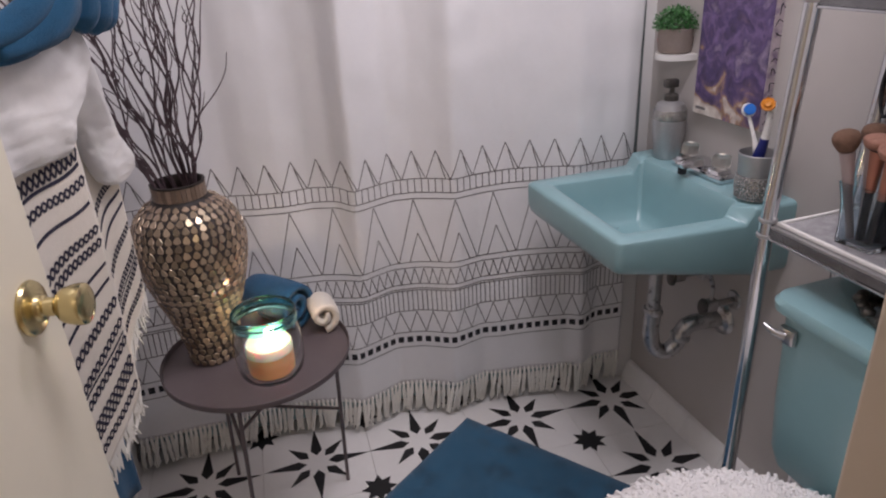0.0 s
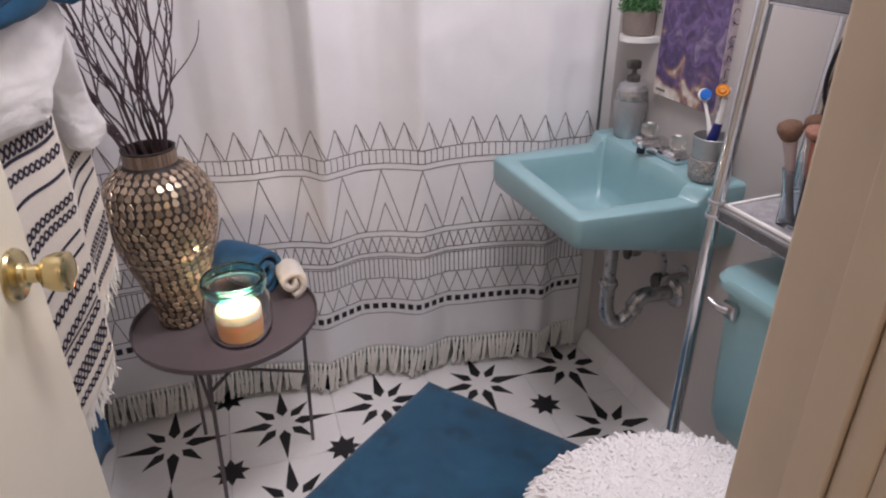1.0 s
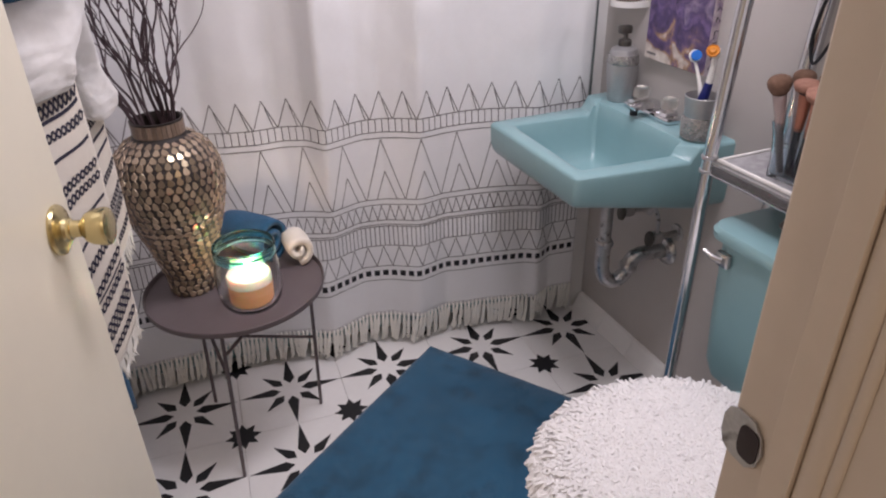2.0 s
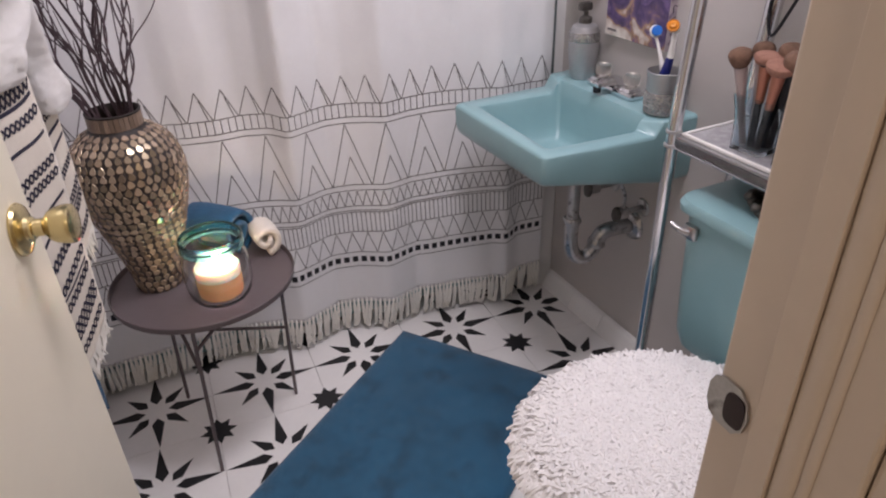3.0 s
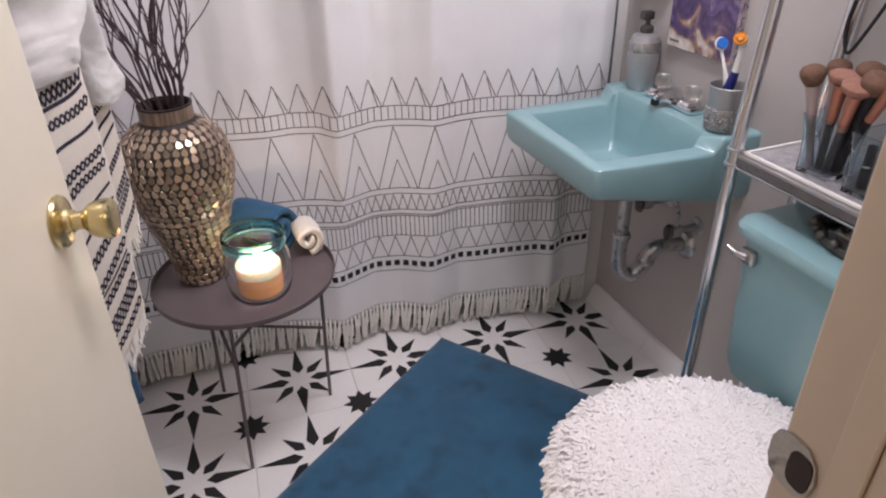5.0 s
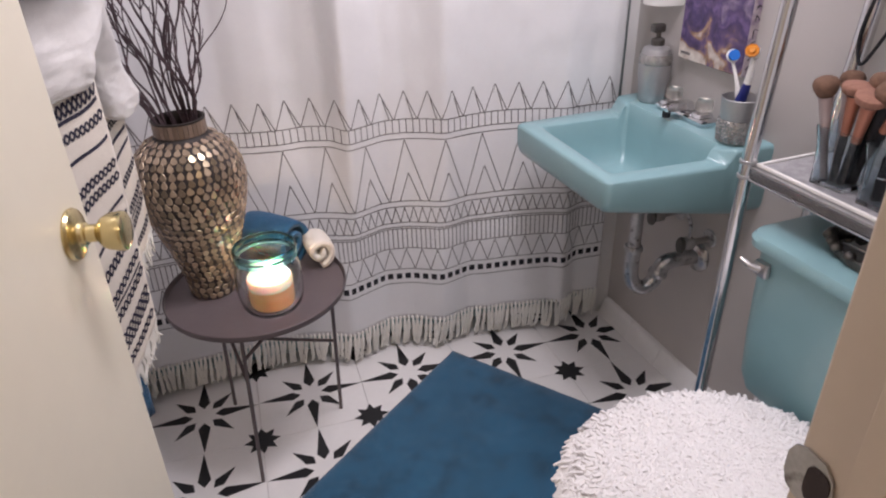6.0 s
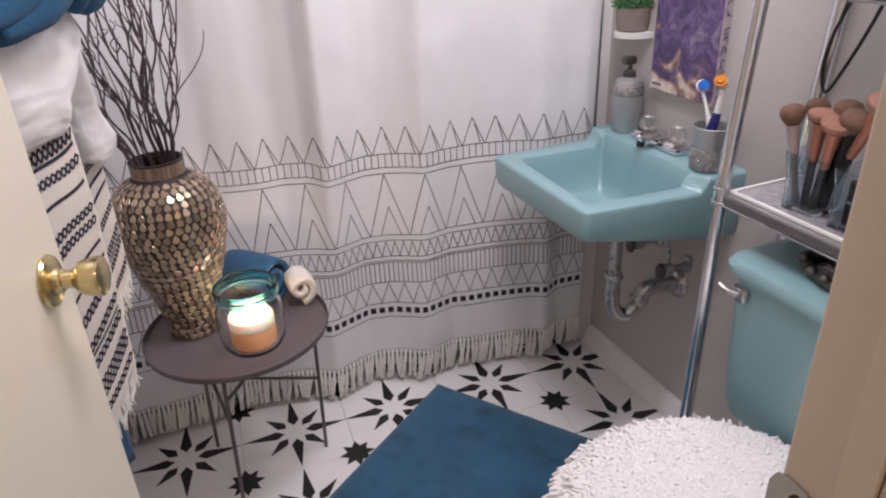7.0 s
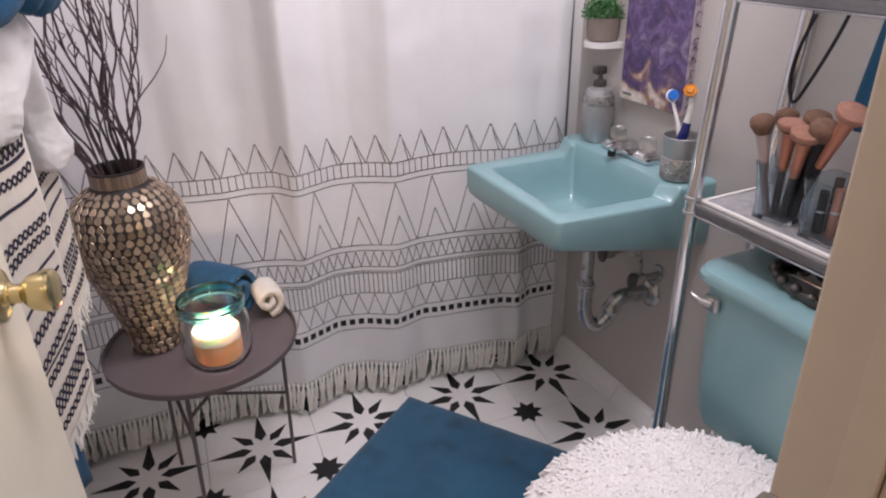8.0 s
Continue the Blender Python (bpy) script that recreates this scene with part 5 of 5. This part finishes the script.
striped = thing("striped_towel", (0, 0, 0), "cream cotton hand towel with navy woven stripes and fringe", "towel")
z0, z1 = 0.630, 1.21
fp, ff = panel("front_panel", -0.07, 0.112, z0, z1, 0.0, TOWEL_CREAM, striped, 0.004)
for z, kind, w in ((1.066, "zig", 0.011), (1.050, "solid", 0.006), (1.026, "zig", 0.008), (0.990, "solid", 0.006), (0.944, "zig", 0.008), (0.922, "zig", 0.008), (0.880, "solid", 0.006), (0.852, "solid", 0.006), (0.812, "zig", 0.009),
                   (0.772, "zig", 0.008), (0.757, "solid", 0.004), (0.742, "zig", 0.008), (0.706, "zig", 0.008), (0.690, "zig", 0.008), (0.661, "zig", 0.008)):
    band(ff, (z - z0) / (z1 - z0), kind, striped, w / (z1 - z0))
bz0, bz1 = 0.685, 1.19
bp_, bf = panel("back_panel", 0.235, 0.333, bz0, bz1, -0.145, TOWEL_CREAM, striped, 0.004)
for z, kind, w in ((0.945, "zig", 0.008), (0.914, "solid", 0.007), (0.886, "solid", 0.007), (0.838, "zig", 0.008), (0.790, "zig", 0.008), (0.777, "solid", 0.004), (0.764, "zig", 0.008), (0.722, "zig", 0.008)):
    band(bf, (z - bz0) / (bz1 - bz0), kind, striped, w / (bz1 - bz0))
for fn, count in ((ff, 46), (bf, 28)):
    for i in range(count):
        u = 0.01 + 0.98 * i / (count - 1)
        p = np.array(fn(u, 0.0))
        k1, k2 = rnd(-0.006, 0.006), rnd(-0.012, 0.012)
        tube("fringe_strand", curve_points([p + (0, 0, 0.004), p + (k1 * 0.5, k1, -0.018), p + (k2 * 0.5, k2, -rnd(0.034, 0.050))], 6), [0.0032, 0.0034, 0.003, 0.0026, 0.002, 0.0012], FRINGE, striped, seg=5)


def lobe(name, rows, mat, parent, n=44):
    """A plump hanging cloth end from rows of (z, middle, half width, half thickness, offset)."""
    rings = []
    key = np.linspace(0, 1, len(rows))
    table = np.array(rows)
    fine = np.linspace(0, 1, 5 * len(rows))
    rows = np.stack([np.interp(fine, key, table[:, c]) for c in range(5)], axis=1)
    for z, u, w, th, off in rows:
        ring = []
        for i in range(n):
            a = 2 * math.pi * i / n
            c, s = math.cos(a), math.sin(a)
            uu = u + w * math.copysign(abs(c) ** 0.7, c)
            oo = off + th * math.copysign(abs(s) ** 0.8, s) + 0.008 * noise.noise(Vector((uu * 20 + z * 6, z * 7, s))) + 0.003 * abs(noise.noise(Vector((uu * 26 - z * 18, z * 40 + uu * 12, s * 1.5)))) + 0.0022 * noise.noise(Vector((uu * 90, z * 90, s * 2)))
            ring.append(tuple(on_plane(uu, z + 0.006 * noise.noise(Vector((uu * 12, z * 3, 5.0))), oo)))
        rings.append(ring)
    ob = part(name, loft(rings), mat, parent, smooth=80)
    sub = ob.modifiers.new("smooth", "SUBSURF")
    sub.levels = sub.render_levels = 1
    return ob


white = thing("white_towel", (0, 0, 0), "fluffy white terry towel draped in two soft ends", "towel")
lobe("front_end", [(1.070, 0.026, 0.050, 0.004, 0.008), (1.073, 0.026, 0.062, 0.012, 0.008), (1.081, 0.027, 0.070, 0.016, 0.008), (1.097, 0.030, 0.077, 0.019, 0.007), (1.120, 0.037, 0.086, 0.022, 0.004), (1.145, 0.052, 0.106, 0.026, -0.002), (1.17, 0.066, 0.118, 0.028, -0.008), (1.195, 0.072, 0.122, 0.028, -0.012), (1.225, 0.07, 0.118, 0.022, -0.015), (1.242, 0.07, 0.10, 0.014, -0.015)], TOWEL_WHITE, white)
lobe("rear_end", [(0.948, 0.328, 0.014, 0.006, -0.130), (0.952, 0.326, 0.028, 0.013, -0.130), (0.964, 0.324, 0.043, 0.018, -0.130), (0.985, 0.322, 0.050, 0.021, -0.130), (1.005, 0.314, 0.048, 0.021, -0.130), (1.03, 0.302, 0.045, 0.020, -0.128), (1.06, 0.286, 0.047, 0.022, -0.122), (1.10, 0.250, 0.058, 0.030, -0.110), (1.14, 0.218, 0.070, 0.036, -0.098), (1.18, 0.192, 0.080, 0.040, -0.090), (1.21, 0.175, 0.085, 0.038, -0.085), (1.235, 0.165, 0.08, 0.028, -0.085)], TOWEL_WHITE, white)
teal = thing("teal_towel", (0, 0, 0), "teal blue terry towel draped in loose folds on top", "towel")


def gathered_fold(path, radii, flat=0.55):
    """A soft hanging fold of cloth along (u, z, offset) points: thick, flattened and creased."""
    pts = curve_points(path, 34)
    rad = np.interp(np.linspace(0, 1, 34), np.linspace(0, 1, len(radii)), radii)
    n, rings = 28, []
    for k in range(34):
        t = pts[min(k + 1, 33)] - pts[max(k - 1, 0)]
        t = t / np.linalg.norm(t)
        side = np.array((-t[1], t[0], 0.0))
        side = side / (np.linalg.norm(side) + 1e-9)
        ring = []
        for i in range(n):
            a = 2 * math.pi * i / n
            r = rad[k] * (1 + 0.13 * math.sin(3 * a + k * 0.16) + 0.16 * noise.noise(Vector((math.cos(a) * 1.6, math.sin(a) * 1.6, k * 0.14 + rad[0] * 90))))
            q = pts[k] + side * r * math.cos(a)
            ring.append(tuple(on_plane(q[0], q[1], q[2] + flat * r * math.sin(a))))
        rings.append(ring)
    return rings


for path, radii in (([(0.085, 1.40, 0.03), (0.098, 1.33, 0.045), (0.085, 1.285, 0.05), (0.035, 1.252, 0.045), (-0.03, 1.240, 0.035)], [0.020, 0.022, 0.022, 0.020, 0.016]),
                    ([(0.115, 1.40, 0.04), (0.120, 1.32, 0.056), (0.104, 1.268, 0.060), (0.062, 1.236, 0.052), (0.0, 1.224, 0.040)], [0.017, 0.020, 0.021, 0.019, 0.012]),
                    ([(0.105, 1.40, 0.01), (0.12, 1.31, 0.015), (0.095, 1.25, 0.02), (0.045, 1.222, 0.02), (-0.02, 1.222, 0.02)], [0.034, 0.036, 0.032, 0.018, 0.014]),
                    ([(0.140, 1.40, 0.02), (0.142, 1.32, 0.036), (0.130, 1.268, 0.042), (0.098, 1.236, 0.036), (0.070, 1.222, 0.028)], [0.016, 0.018, 0.019, 0.018, 0.010]),
                    ([(0.150, 1.41, 0.0), (0.150, 1.32, 0.006), (0.146, 1.262, 0.010), (0.138, 1.238, 0.010), (0.132, 1.224, 0.010)], [0.026, 0.028, 0.026, 0.020, 0.010]),
                    ([(0.176, 1.41, 0.02), (0.172, 1.33, 0.036), (0.168, 1.275, 0.040), (0.158, 1.244, 0.036), (0.150, 1.229, 0.028)], [0.018, 0.021, 0.023, 0.020, 0.010]),
                    ([(0.198, 1.41, 0.012), (0.202, 1.33, 0.028), (0.198, 1.272, 0.034), (0.188, 1.240, 0.030), (0.178, 1.224, 0.022)], [0.017, 0.021, 0.024, 0.022, 0.010]),
                    ([(0.222, 1.41, 0.0), (0.228, 1.33, 0.014), (0.226, 1.272, 0.020), (0.214, 1.240, 0.018), (0.204, 1.226, 0.014)], [0.018, 0.022, 0.026, 0.024, 0.010])):
    part("fold", loft(gathered_fold(path, radii)), TOWEL_TEAL, teal, smooth=80)
tb2 = thing("bath_towel", (0, 0, 0), "teal blue bath towel hanging behind the striped towel", "towel")
sheet("cloth", lambda u, v: tuple(on_plane(-0.08 + 0.185 * u, 0.44 + 0.78 * v, -0.055 + 0.006 * math.sin(u * 12))), 24, 30, 0.008, TOWEL_TEAL, tb2)

# ---- ceiling light ----
lamp = thing("ceiling_light", (0.66, -0.75, ZC), "round white ceiling light fixture", "ceiling light")
part("base_plate", lathe([(0, -0.001), (0.17, -0.001), (0.172, -0.012), (0.165, -0.02), (0, -0.02)], 48), WHITE_P, lamp, smooth=40)
vanity = thing("vanity_light", (wall_x(-0.33) - 0.0185, -0.33, 2.06), "white vanity light bar on the wall above the sink", "wall light", turn=WT)
part("back_plate", boxed(-0.02, -0.0005, -0.27, 0.27, -0.04, 0.04, bevel=0.004), CHROME, vanity)
part("shade", boxed(-0.10, -0.0205, -0.25, 0.25, -0.005, 0.035, bevel=0.01), WHITE_P, vanity)
